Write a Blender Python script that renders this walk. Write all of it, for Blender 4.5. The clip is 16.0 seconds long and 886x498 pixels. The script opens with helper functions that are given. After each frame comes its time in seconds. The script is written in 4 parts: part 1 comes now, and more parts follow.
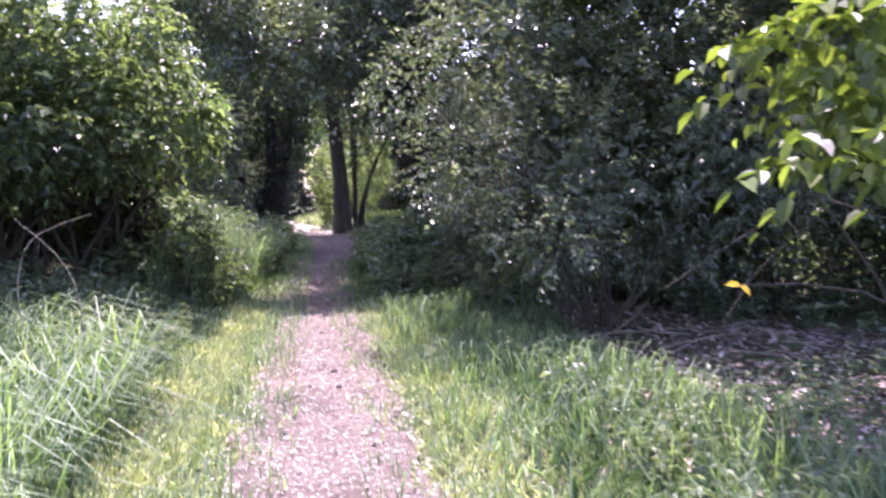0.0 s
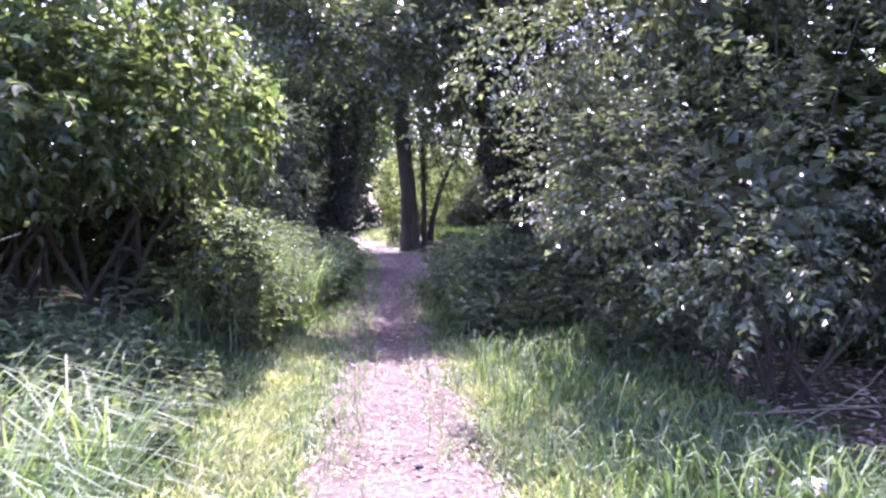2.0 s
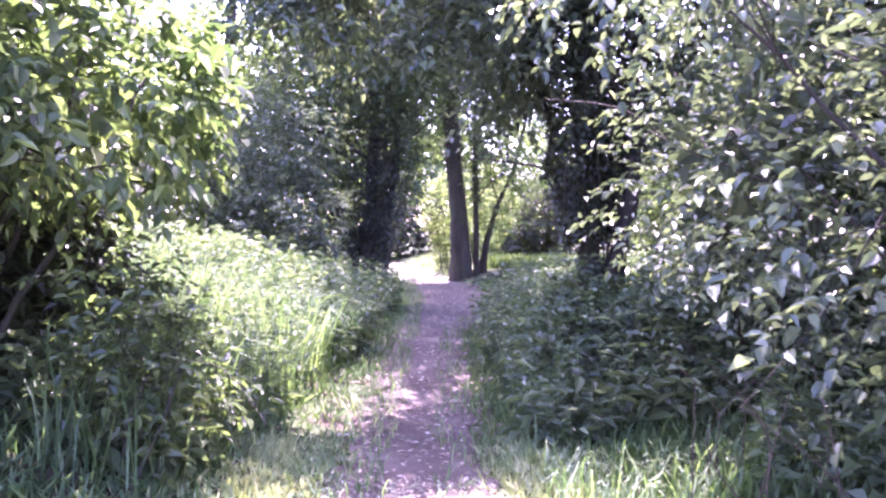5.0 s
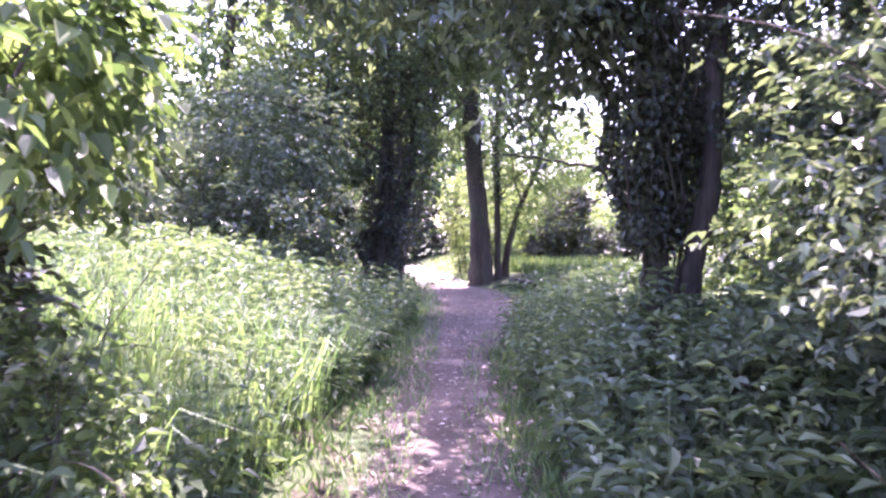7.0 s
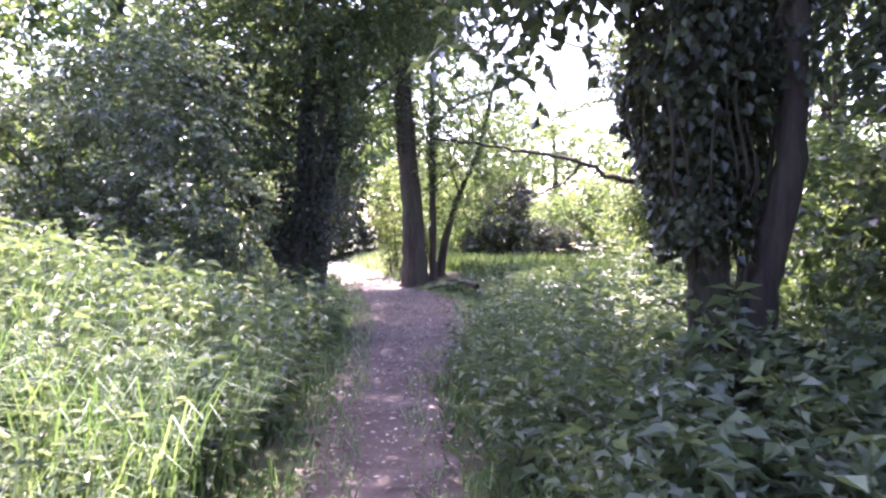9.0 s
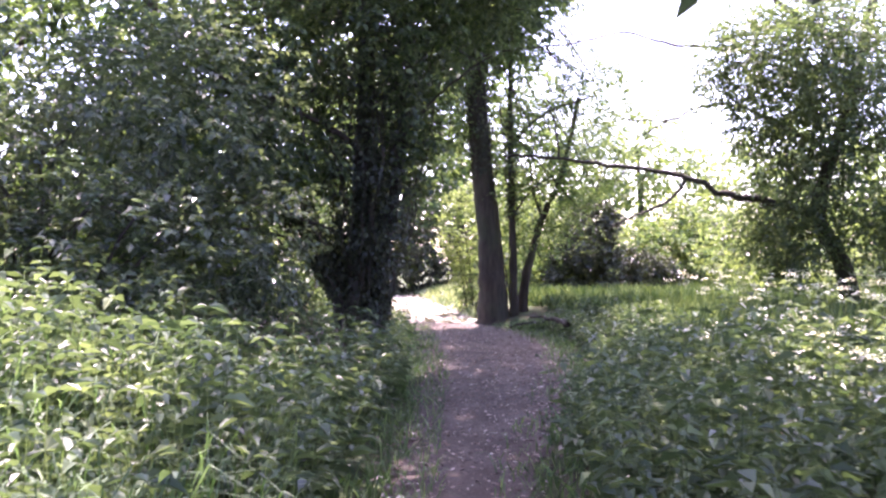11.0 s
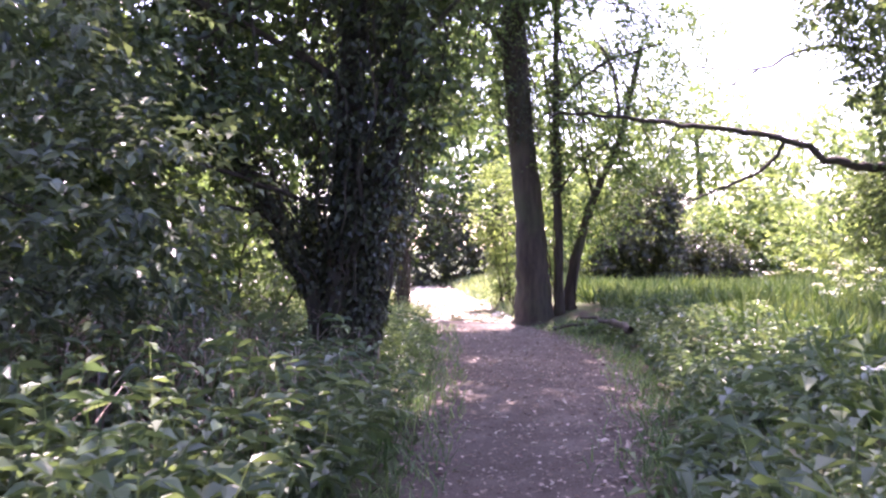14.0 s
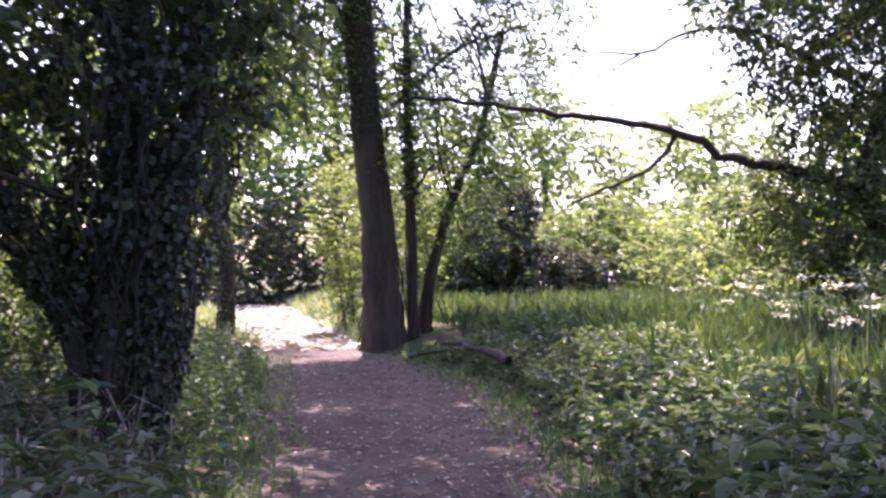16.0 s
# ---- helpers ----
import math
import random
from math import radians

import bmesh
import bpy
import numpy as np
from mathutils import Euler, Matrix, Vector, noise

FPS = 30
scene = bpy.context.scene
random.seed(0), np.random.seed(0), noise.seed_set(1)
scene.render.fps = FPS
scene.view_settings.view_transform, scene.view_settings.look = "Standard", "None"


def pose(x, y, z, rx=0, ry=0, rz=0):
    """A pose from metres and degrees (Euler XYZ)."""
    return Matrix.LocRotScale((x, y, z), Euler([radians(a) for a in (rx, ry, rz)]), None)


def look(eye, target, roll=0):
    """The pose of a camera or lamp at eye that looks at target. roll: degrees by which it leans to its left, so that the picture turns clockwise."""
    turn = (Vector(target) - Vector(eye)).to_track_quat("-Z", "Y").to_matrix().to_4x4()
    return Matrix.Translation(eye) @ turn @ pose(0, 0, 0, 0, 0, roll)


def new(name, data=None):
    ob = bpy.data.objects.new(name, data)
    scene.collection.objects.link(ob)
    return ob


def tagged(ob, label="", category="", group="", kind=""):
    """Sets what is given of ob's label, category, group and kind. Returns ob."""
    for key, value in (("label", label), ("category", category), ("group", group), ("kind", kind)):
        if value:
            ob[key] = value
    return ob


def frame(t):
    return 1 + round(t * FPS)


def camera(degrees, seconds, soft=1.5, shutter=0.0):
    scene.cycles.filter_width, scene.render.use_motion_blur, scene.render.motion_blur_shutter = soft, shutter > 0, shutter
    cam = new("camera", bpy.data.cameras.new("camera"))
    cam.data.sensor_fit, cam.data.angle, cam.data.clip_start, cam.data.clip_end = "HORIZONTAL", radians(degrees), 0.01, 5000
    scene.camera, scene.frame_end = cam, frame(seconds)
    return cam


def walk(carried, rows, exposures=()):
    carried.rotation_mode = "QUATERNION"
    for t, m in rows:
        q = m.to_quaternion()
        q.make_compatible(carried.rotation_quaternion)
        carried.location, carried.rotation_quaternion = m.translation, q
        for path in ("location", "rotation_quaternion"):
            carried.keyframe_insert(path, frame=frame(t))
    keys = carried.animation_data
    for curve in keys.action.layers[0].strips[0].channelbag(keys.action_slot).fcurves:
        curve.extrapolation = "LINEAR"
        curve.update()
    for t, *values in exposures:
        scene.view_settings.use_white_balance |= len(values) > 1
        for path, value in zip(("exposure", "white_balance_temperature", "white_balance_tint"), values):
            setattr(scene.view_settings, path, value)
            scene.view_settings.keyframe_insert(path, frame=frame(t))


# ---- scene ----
cam = camera(52.8, 16.0, soft=2.4, shutter=0.35)
METRES, EYE, TILT, LEAN, TURN = 20.0, 1.5, -3.5, 0.0, -7.7
ROWS = [
    (0.0, 0.0, 0.0, 0.0, -0.0, 0.0, 0.0),
    (0.5, -0.0038, 0.0282, 0.0023, 2.46, 2.05, -0.6),
    (1.0, -0.0108, 0.0611, 0.0034, 4.04, 1.82, -1.07),
    (1.5, -0.0129, 0.0939, 0.0034, 5.39, 1.62, -0.71),
    (2.0, -0.0218, 0.1235, 0.0061, 4.03, 1.02, -0.6),
    (2.5, -0.0304, 0.153, 0.0107, 2.12, 0.11, -0.64),
    (3.0, -0.03, 0.1831, 0.0123, 1.71, 0.46, -0.65),
    (3.5, -0.0306, 0.2135, 0.0135, 0.54, 1.23, -0.96),
    (4.0, -0.0292, 0.2435, 0.0142, 0.82, 2.3, -0.71),
    (4.5, -0.0303, 0.273, 0.0174, 6.58, 2.45, -0.9),
    (7.0, -0.0511, 0.3898, 0.029, 8.54, 2.39, -1.15),
    (7.5, -0.0617, 0.4309, 0.0306, 8.23, 2.42, -1.47),
    (8.0, -0.064, 0.4653, 0.0316, 7.21, 3.31, -0.9),
    (8.5, -0.0681, 0.4964, 0.0342, 5.59, 3.43, -0.57),
    (9.0, -0.0739, 0.5239, 0.0371, 3.89, 2.14, -0.9),
    (9.5, -0.0762, 0.557, 0.0372, 5.83, 3.1, -1.87),
    (12.0, -0.104, 0.7248, 0.0471, 9.71, 4.7, -0.06),
    (12.5, -0.101, 0.7551, 0.0481, 10.16, 5.24, -0.5),
    (13.0, -0.1043, 0.7882, 0.0485, 10.21, 4.94, -0.67),
    (13.5, -0.1059, 0.8207, 0.0493, 10.82, 4.28, -0.55),
    (14.0, -0.1096, 0.8526, 0.052, 11.32, 3.35, -0.83),
    (14.5, -0.1174, 0.8859, 0.0539, 10.24, 3.45, -1.09),
    (15.0, -0.1233, 0.921, 0.055, 8.02, 5.12, -1.29),
    (15.5, -0.1294, 0.9586, 0.059, 4.48, 5.36, -0.79),
    (16.0, -0.1334, 0.9842, 0.0609, 0.89, 4.17, 0.42),
]
EXPOSURES = [(0.0, 2.25, 5950, 51), (1.2, 2.5, 5650, 56), (2.5, 2.62, 5750, 60), (3.5, 2.85, 5750, 65), (4.5, 3.6, 5700, 71), (7.0, 3.45, 5900, 63), (8.0, 3.33, 6000, 58), (9.5, 3.05, 6150, 50), (12.0, 2.68, 6300, 49), (13.0, 2.7, 6350, 51), (14.0, 2.95, 6350, 53), (15.0, 2.92, 6350, 52), (15.5, 2.5, 6400, 51), (16.0, 2.3, 6400, 51)]
walk(cam, [(t, pose(0, 0, EYE, TILT, LEAN, TURN) @ pose(METRES * x, METRES * y, METRES * z, 90 + pitch, roll, yaw)) for t, x, y, z, yaw, pitch, roll in ROWS], EXPOSURES)

# ---- world and sun ----
SUN_UP, SUN_RIGHT = 62.0, 2.0   # degrees above the horizon, and to the right of straight ahead
world = bpy.data.worlds.new("sky")
scene.world = world
world.use_nodes = True
sky = world.node_tree.nodes.new("ShaderNodeTexSky")
sky.sky_type, sky.sun_disc = "NISHITA", False
sky.sun_elevation, sky.sun_rotation = radians(SUN_UP), radians(SUN_RIGHT)
sky.dust_density = 2.0
world.node_tree.links.new(sky.outputs[0], world.node_tree.nodes["Background"].inputs[0])
world.node_tree.nodes["Background"].inputs[1].default_value = 0.15
sun = new("sun", bpy.data.lights.new("sun", "SUN"))
sun.data.energy, sun.data.angle, sun.data.color = 4.0, radians(0.6), (1.0, 0.95, 0.87)
to_sun = Vector((math.sin(radians(SUN_RIGHT)) * math.cos(radians(SUN_UP)), math.cos(radians(SUN_RIGHT)) * math.cos(radians(SUN_UP)), math.sin(radians(SUN_UP))))
sun.matrix_world = look(to_sun * 60, (0, 0, 0))

# ---- materials ----


def nodes_of(name):
    mat = bpy.data.materials.new(name)
    mat.use_nodes = True
    tree = mat.node_tree
    return mat, tree, tree.nodes["Principled BSDF"], tree.nodes["Material Output"]


def ramp(tree, source, stops):
    node = tree.nodes.new("ShaderNodeValToRGB")
    while len(node.color_ramp.elements) < len(stops):
        node.color_ramp.elements.new(0.5)
    for element, (at, colour) in zip(node.color_ramp.elements, stops):
        element.position, element.color = at, (*colour, 1)
    tree.links.new(source, node.inputs[0])
    return node.outputs[0]


def mix(tree, fac, a, b, blend="MIX"):
    node = tree.nodes.new("ShaderNodeMix")
    node.data_type, node.blend_type = "RGBA", blend
    for socket, value in ((node.inputs[0], fac), (node.inputs[6], a), (node.inputs[7], b)):
        if hasattr(value, "links"):
            tree.links.new(value, socket)
        else:
            socket.default_value = value if isinstance(value, float) else (*value, 1)
    return node.outputs[2]


def noise_of(tree, scale, detail=4.0, stretch=(1, 1, 1), rough=0.6):
    place, scaled, node = (tree.nodes.new("ShaderNode" + k) for k in ("TexCoord", "Mapping", "TexNoise"))
    scaled.inputs["Scale"].default_value = stretch
    tree.links.new(place.outputs["Object"], scaled.inputs[0])
    tree.links.new(scaled.outputs[0], node.inputs[0])
    node.inputs["Scale"].default_value, node.inputs["Detail"].default_value, node.inputs["Roughness"].default_value = scale, detail, rough
    return node.outputs[0]


def bump(tree, shader, height, strength, distance):
    node = tree.nodes.new("ShaderNodeBump")
    node.inputs["Strength"].default_value, node.inputs["Distance"].default_value = strength, distance
    tree.links.new(height, node.inputs["Height"])
    tree.links.new(node.outputs[0], shader.inputs["Normal"])


def leaf_material(name, dark, mid, light, glow=0.35, rough=0.42, patch=0.9):
    """Leaves: each leaf its own tone, clumps in lighter and darker patches, light passing through the blade."""
    mat, tree, shader, out = nodes_of(name)
    dark, mid, light = ((r * 1.06, g, b * 1.12) for r, g, b in (dark, mid, light))
    each = tree.nodes.new("ShaderNodeNewGeometry").outputs["Random Per Island"]
    tone = ramp(tree, each, ((0.0, dark), (0.55, mid), (0.93, light), (1.0, tuple(min(1, c * 1.5) for c in light))))
    clump = ramp(tree, noise_of(tree, patch, 2.0), ((0.35, (0.72, 0.8, 0.75)), (0.65, (1.15, 1.1, 0.95))))
    tone = mix(tree, 1.0, tone, clump, "MULTIPLY")
    tree.links.new(tone, shader.inputs["Base Color"])
    shader.inputs["Roughness"].default_value = rough
    shader.inputs["Specular IOR Level"].default_value = 0.6
    thin = tree.nodes.new("ShaderNodeBsdfTranslucent")
    tree.links.new(mix(tree, 1.0, tone, (1.5, 1.6, 0.85), "MULTIPLY"), thin.inputs[0])
    both = tree.nodes.new("ShaderNodeMixShader")
    both.inputs[0].default_value = glow
    tree.links.new(shader.outputs[0], both.inputs[1])
    tree.links.new(thin.outputs[0], both.inputs[2])
    tree.links.new(both.outputs[0], out.inputs[0])
    return mat


def bark_material(name, dark, light, scale=9.0):
    mat, tree, shader, _ = nodes_of(name)
    rib = noise_of(tree, scale, 6.0, (1, 1, 0.16), 0.7)
    stain = noise_of(tree, 1.6, 3.0)
    tone = ramp(tree, rib, ((0.32, dark), (0.7, light)))
    tone = mix(tree, ramp(tree, stain, ((0.45, (0, 0, 0)), (0.7, (0.55, 0.55, 0.55)))), tone, (0.06, 0.075, 0.035))
    tree.links.new(tone, shader.inputs["Base Color"])
    shader.inputs["Roughness"].default_value = 0.9
    bump(tree, shader, rib, 0.9, 0.03)
    return mat


def soil_material(name, stops, fine=55.0, moss=False):
    mat, tree, shader, _ = nodes_of(name)
    grain, stain = noise_of(tree, fine, 5.0, rough=0.75), noise_of(tree, 1.3, 4.0)
    tone = mix(tree, 0.45, ramp(tree, grain, stops), ramp(tree, stain, stops))
    if moss:
        cover = ramp(tree, noise_of(tree, 2.2, 6.0, rough=0.7), ((0.38, (0, 0, 0)), (0.52, (0.9, 0.9, 0.9))))
        tone = mix(tree, cover, tone, ramp(tree, noise_of(tree, 25.0, 4.0), ((0.35, (0.03, 0.05, 0.018)), (0.65, (0.09, 0.125, 0.045)))))
    tree.links.new(tone, shader.inputs["Base Color"])
    shader.inputs["Roughness"].default_value = 0.95
    shader.inputs["Specular IOR Level"].default_value = 0.2
    bump(tree, shader, grain, 0.8, 0.02)
    return mat


SHRUB = leaf_material("shrub_leaf", (0.04, 0.066, 0.03), (0.075, 0.118, 0.05), (0.14, 0.195, 0.08), 0.46, 0.34)
DOGWOOD = leaf_material("dogwood_leaf", (0.045, 0.068, 0.042), (0.09, 0.125, 0.075), (0.16, 0.205, 0.125), 0.28, 0.36)
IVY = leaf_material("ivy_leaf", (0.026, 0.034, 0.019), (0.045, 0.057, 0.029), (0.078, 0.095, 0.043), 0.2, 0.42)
YEW = leaf_material("shade_leaf", (0.042, 0.066, 0.034), (0.075, 0.112, 0.055), (0.13, 0.175, 0.085), 0.46)
OAK = leaf_material("canopy_leaf", (0.055, 0.09, 0.035), (0.1, 0.155, 0.06), (0.18, 0.24, 0.1), 0.44, 0.5)
LIME = leaf_material("lime_leaf", (0.045, 0.075, 0.012), (0.085, 0.135, 0.02), (0.15, 0.21, 0.035), 0.45, 0.5)
# Lighter than the canopy leaf: sun on the clearing's foliage put into the colour.
PALE = leaf_material("sunlit_pale_leaf", (0.1, 0.145, 0.055), (0.16, 0.215, 0.09), (0.22, 0.28, 0.125), 0.45, 0.6)
NETTLE = leaf_material("nettle_leaf", (0.055, 0.09, 0.046), (0.1, 0.15, 0.076), (0.165, 0.22, 0.118), 0.3, 0.44)
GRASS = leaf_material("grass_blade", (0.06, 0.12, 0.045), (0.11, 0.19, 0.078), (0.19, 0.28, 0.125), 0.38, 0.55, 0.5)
# Much paler than the other grass: bright sun on worn turf put into the colour.
SUNLIT_TURF = leaf_material("sunlit_turf_blade", (0.2, 0.27, 0.13), (0.33, 0.4, 0.21), (0.52, 0.56, 0.37), 0.3, 0.5, 1.2)
MEADOW = leaf_material("meadow_blade", (0.085, 0.14, 0.052), (0.15, 0.215, 0.09), (0.25, 0.3, 0.15), 0.4, 0.5, 0.5)
FLOWER = leaf_material("white_flower", (0.55, 0.58, 0.5), (0.7, 0.72, 0.66), (0.8, 0.8, 0.76), 0.3, 0.6)
LITTER = leaf_material("dead_leaf", (0.07, 0.045, 0.035), (0.2, 0.14, 0.11), (0.42, 0.35, 0.3), 0.05, 0.7)
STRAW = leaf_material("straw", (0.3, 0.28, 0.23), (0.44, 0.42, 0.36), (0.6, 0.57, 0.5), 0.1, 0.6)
YELLOW = leaf_material("yellow_leaf", (0.5, 0.35, 0.02), (0.65, 0.48, 0.03), (0.75, 0.6, 0.06), 0.3, 0.5)
BARK = bark_material("bark", (0.028, 0.02, 0.015), (0.095, 0.07, 0.053))
BARK_DARK = bark_material("dark_bark", (0.024, 0.018, 0.014), (0.075, 0.057, 0.045), 12.0)
LITTER_STEM = bark_material("dead_stem", (0.07, 0.045, 0.035), (0.17, 0.11, 0.09), 20.0)
DRY = bark_material("dry_stem", (0.16, 0.13, 0.09), (0.36, 0.31, 0.23), 20.0)
SOIL = soil_material("woodland_soil", ((0.3, (0.035, 0.026, 0.018)), (0.55, (0.075, 0.058, 0.038)), (0.75, (0.13, 0.105, 0.075))), 40.0, True)
DIRT = soil_material("trodden_dirt", ((0.32, (0.046, 0.035, 0.027)), (0.48, (0.112, 0.087, 0.07)), (0.62, (0.17, 0.137, 0.113)), (0.75, (0.3, 0.26, 0.225))))
STONE = soil_material("stone", ((0.3, (0.05, 0.045, 0.042)), (0.7, (0.13, 0.12, 0.11))), 30.0)
CHALK = soil_material("pale_stone", ((0.3, (0.4, 0.4, 0.38)), (0.7, (0.7, 0.69, 0.66))), 30.0)

# ---- mesh building ----
rng = np.random.default_rng(7)


def unit(v):
    return v / np.maximum(np.linalg.norm(v, axis=-1, keepdims=True), 1e-9)


def make_mesh(name, parts, mats, smooth=False):
    """parts: (verts (n,3), faces (m,k), material slot)."""
    mesh = bpy.data.meshes.new(name)
    verts = np.concatenate([p[0] for p in parts])
    loops, starts, slots, base, at = [], [], [], 0, 0
    for v, f, slot in parts:
        loops.append((f + base).ravel())
        starts.append(at + np.arange(len(f)) * f.shape[1])
        slots.append(np.full(len(f), slot))
        base, at = base + len(v), at + f.size
    loops, starts, slots = (np.concatenate(a).astype(np.int32) for a in (loops, starts, slots))
    mesh.vertices.add(len(verts))
    mesh.vertices.foreach_set("co", verts.astype(np.float32).ravel())
    mesh.loops.add(len(loops))
    mesh.loops.foreach_set("vertex_index", loops)
    mesh.polygons.add(len(starts))
    mesh.polygons.foreach_set("loop_start", starts)
    mesh.polygons.foreach_set("material_index", slots)
    for mat in mats:
        mesh.materials.append(mat)
    mesh.update(calc_edges=True)
    mesh.polygons.foreach_set("use_smooth", np.full(len(starts), smooth))
    return mesh


def leaves(P, A, N, length, width, fine=False, fold=0.25, droop=0.15):
    """Leaf blades at P along A, facing N, folded along the rib: two triangles each, or two quads."""
    n = len(P)
    A = unit(A)
    B = unit(np.cross(N, A))
    N = np.cross(A, B)
    Lh, W = np.broadcast_to(length, n)[:, None], np.broadcast_to(width, n)[:, None]

    def at(along, side, up):
        return P + A * Lh * along + B * W * side + N * (W * abs(side) * fold * 2 + Lh * up)
    if not fine:
        V = np.stack([P, at(0.42, 0.5, 0), at(1.0, 0, -droop), at(0.42, -0.5, 0)], 1)
        F = np.array([[0, 1, 2], [0, 2, 3]])
    else:
        V = np.stack([P, at(0.25, 0.42, 0.01), at(0.6, 0.42, -0.03), at(1.0, 0, -droop), at(0.6, -0.42, -0.03), at(0.25, -0.42, 0.01)], 1)
        F = np.array([[0, 1, 2, 3], [0, 3, 4, 5]])
    k = V.shape[1]
    return V.reshape(-1, 3), (F[None] + (np.arange(n) * k)[:, None, None]).reshape(-1, F.shape[1])


def sprigs(P, D, reach, count, size, fine=False, sag=0.5, aspect=0.55, spread=0.9):
    """Twigs at P along D, each bearing leaves on both sides that hang a little. Returns leaf verts and faces."""
    n = len(P)
    D = unit(D)
    s = (np.arange(count) + 0.7) / count
    s = s[None] * np.ones((n, 1)) + rng.normal(0, 0.05, (n, count))
    R = np.broadcast_to(reach, n)[:, None]
    side = unit(np.cross(D, np.array([0, 0, 1.0])) + 1e-6)
    sign = np.where(np.arange(count) % 2 == 0, 1.0, -1.0)[None, :, None]
    pts = P[:, None] + D[:, None] * (s * R)[..., None]
    pts[..., 2] -= sag * s ** 2 * R * 0.5
    axis = D[:, None] * 0.6 + side[:, None] * sign * spread + rng.normal(0, 0.35, (n, count, 3))
    axis[..., 2] -= sag * 0.7
    normal = np.array([0, 0, 1.0]) + rng.normal(0, 0.38, (n, count, 3)) + D[:, None] * 0.35
    length = size * rng.uniform(0.6, 1.25, n * count)
    return leaves(pts.reshape(-1, 3), axis.reshape(-1, 3), normal.reshape(-1, 3), length, length * aspect * rng.uniform(0.8, 1.2, n * count), fine)


def wobble(P, scale, seed=0.0):
    """A cheap smooth noise in -1..1."""
    q = P * scale + seed
    return (np.sin(q[:, 0] * 1.7 + np.sin(q[:, 1] * 2.3 + seed)) + np.sin(q[:, 1] * 1.9 + np.sin(q[:, 2] * 2.1)) + np.sin(q[:, 2] * 2.2 + np.sin(q[:, 0] * 1.3 + 2 * seed))) / 3


def shell(blobs, per_area, inner=0.25, gaps=0.35, seed=0.0, lump=0.16, low=None):
    """Points in the outer part of a set of ellipsoids, with outward directions, and gaps in between."""
    P, D = [], []
    for b in blobs:
        c, r = np.array(b[:3]), np.array(b[3:])
        n = int(per_area * 4 * math.pi * ((r[0] * r[1]) ** 1.6 / 3 + (r[0] * r[2]) ** 1.6 / 3 + (r[1] * r[2]) ** 1.6 / 3) ** (1 / 1.6))
        u = unit(rng.normal(0, 1, (n, 3)))
        rad = 1 - inner * rng.random(n) ** 1.5 + lump * wobble(u * r, 2.6, seed)
        p = c + u * r * rad[:, None]
        keep = wobble(p, 3.4, seed + 5) + rng.normal(0, 0.25, n) > gaps - 0.8
        for o in blobs:
            if o is not b:
                keep &= (((p - np.array(o[:3])) / np.array(o[3:])) ** 2).sum(1) > 0.62
        if low is not None:
            keep &= p[:, 2] > low
        P.append(p[keep])
        D.append(unit(u / r)[keep])
    return np.concatenate(P), np.concatenate(D)


def tube(points, radii, sides=8, rough=0.0, close=True):
    """A tapering limb through the points."""
    pts, rad = np.array(points, float), np.array(radii, float)
    tang = unit(np.gradient(pts, axis=0))
    ref = np.where(np.abs(tang[:, 2:3]) > 0.9, np.array([[1.0, 0, 0]]), np.array([[0, 0, 1.0]]))
    a = unit(np.cross(tang, ref))
    b = np.cross(tang, a)
    ang = np.arange(sides) * 2 * math.pi / sides
    r = rad[:, None] * (1 + rough * rng.normal(0, 1, (len(pts), sides)))
    V = pts[:, None] + (a[:, None] * np.cos(ang)[None, :, None] + b[:, None] * np.sin(ang)[None, :, None]) * r[..., None]
    i, j = np.meshgrid(np.arange(len(pts) - 1), np.arange(sides), indexing="ij")
    F = np.stack([i * sides + j, i * sides + (j + 1) % sides, (i + 1) * sides + (j + 1) % sides, (i + 1) * sides + j], -1).reshape(-1, 4)
    return V.reshape(-1, 3), F


def bend(points, steps=8, wild=0.0):
    """A smooth line through a few points, with small crooks."""
    pts = np.array(points, float)
    if len(pts) < 3:
        pts = np.insert(pts, 1, pts.mean(0), 0)
    t = np.linspace(0, len(pts) - 1, steps * (len(pts) - 1) + 1)
    i = np.clip(t.astype(int), 0, len(pts) - 2)
    f = (t - i)[:, None]
    p0, p1, p2, p3 = (pts[np.clip(i + k, 0, len(pts) - 1)] for k in (-1, 0, 1, 2))
    out = 0.5 * (2 * p1 + (p2 - p0) * f + (2 * p0 - 5 * p1 + 4 * p2 - p3) * f ** 2 + (3 * p1 - p0 - 3 * p2 + p3) * f ** 3)
    jit = rng.normal(0, 1, out.shape) * wild
    jit[0] = 0
    return out + jit


def merge(parts, slot=0):
    """Joins (verts, faces) pairs with equal face size into one part."""
    V, F, base = [], [], 0
    for v, f in parts:
        V.append(v)
        F.append(f + base)
        base += len(v)
    return np.concatenate(V), np.concatenate(F), slot


def thing(name, place, label, category, group=""):
    ob = new(name)
    ob.location = place
    return tagged(ob, label, category, group)


def part(parent, name, pieces, mats, smooth=False, kind="", label=""):
    """A mesh under a thing; the pieces are given in the world's own place."""
    ob = new(name, make_mesh(name, pieces, mats, smooth))
    ob.parent = parent
    ob.matrix_parent_inverse = Matrix.Translation(-Vector(parent.location))
    return tagged(ob, label=label, kind=kind)

# ---- ground and path ----


def step(a, b, x):
    t = np.clip((x - a) / (b - a), 0, 1)
    return t * t * (3 - 2 * t)


def path_left(y):
    return np.interp(y, [-10, 5, 18, 26, 30, 33, 36, 42, 60], [-0.45, -0.46, -0.5, -0.5, -0.72, -0.95, -1.2, -2.6, -6.0])


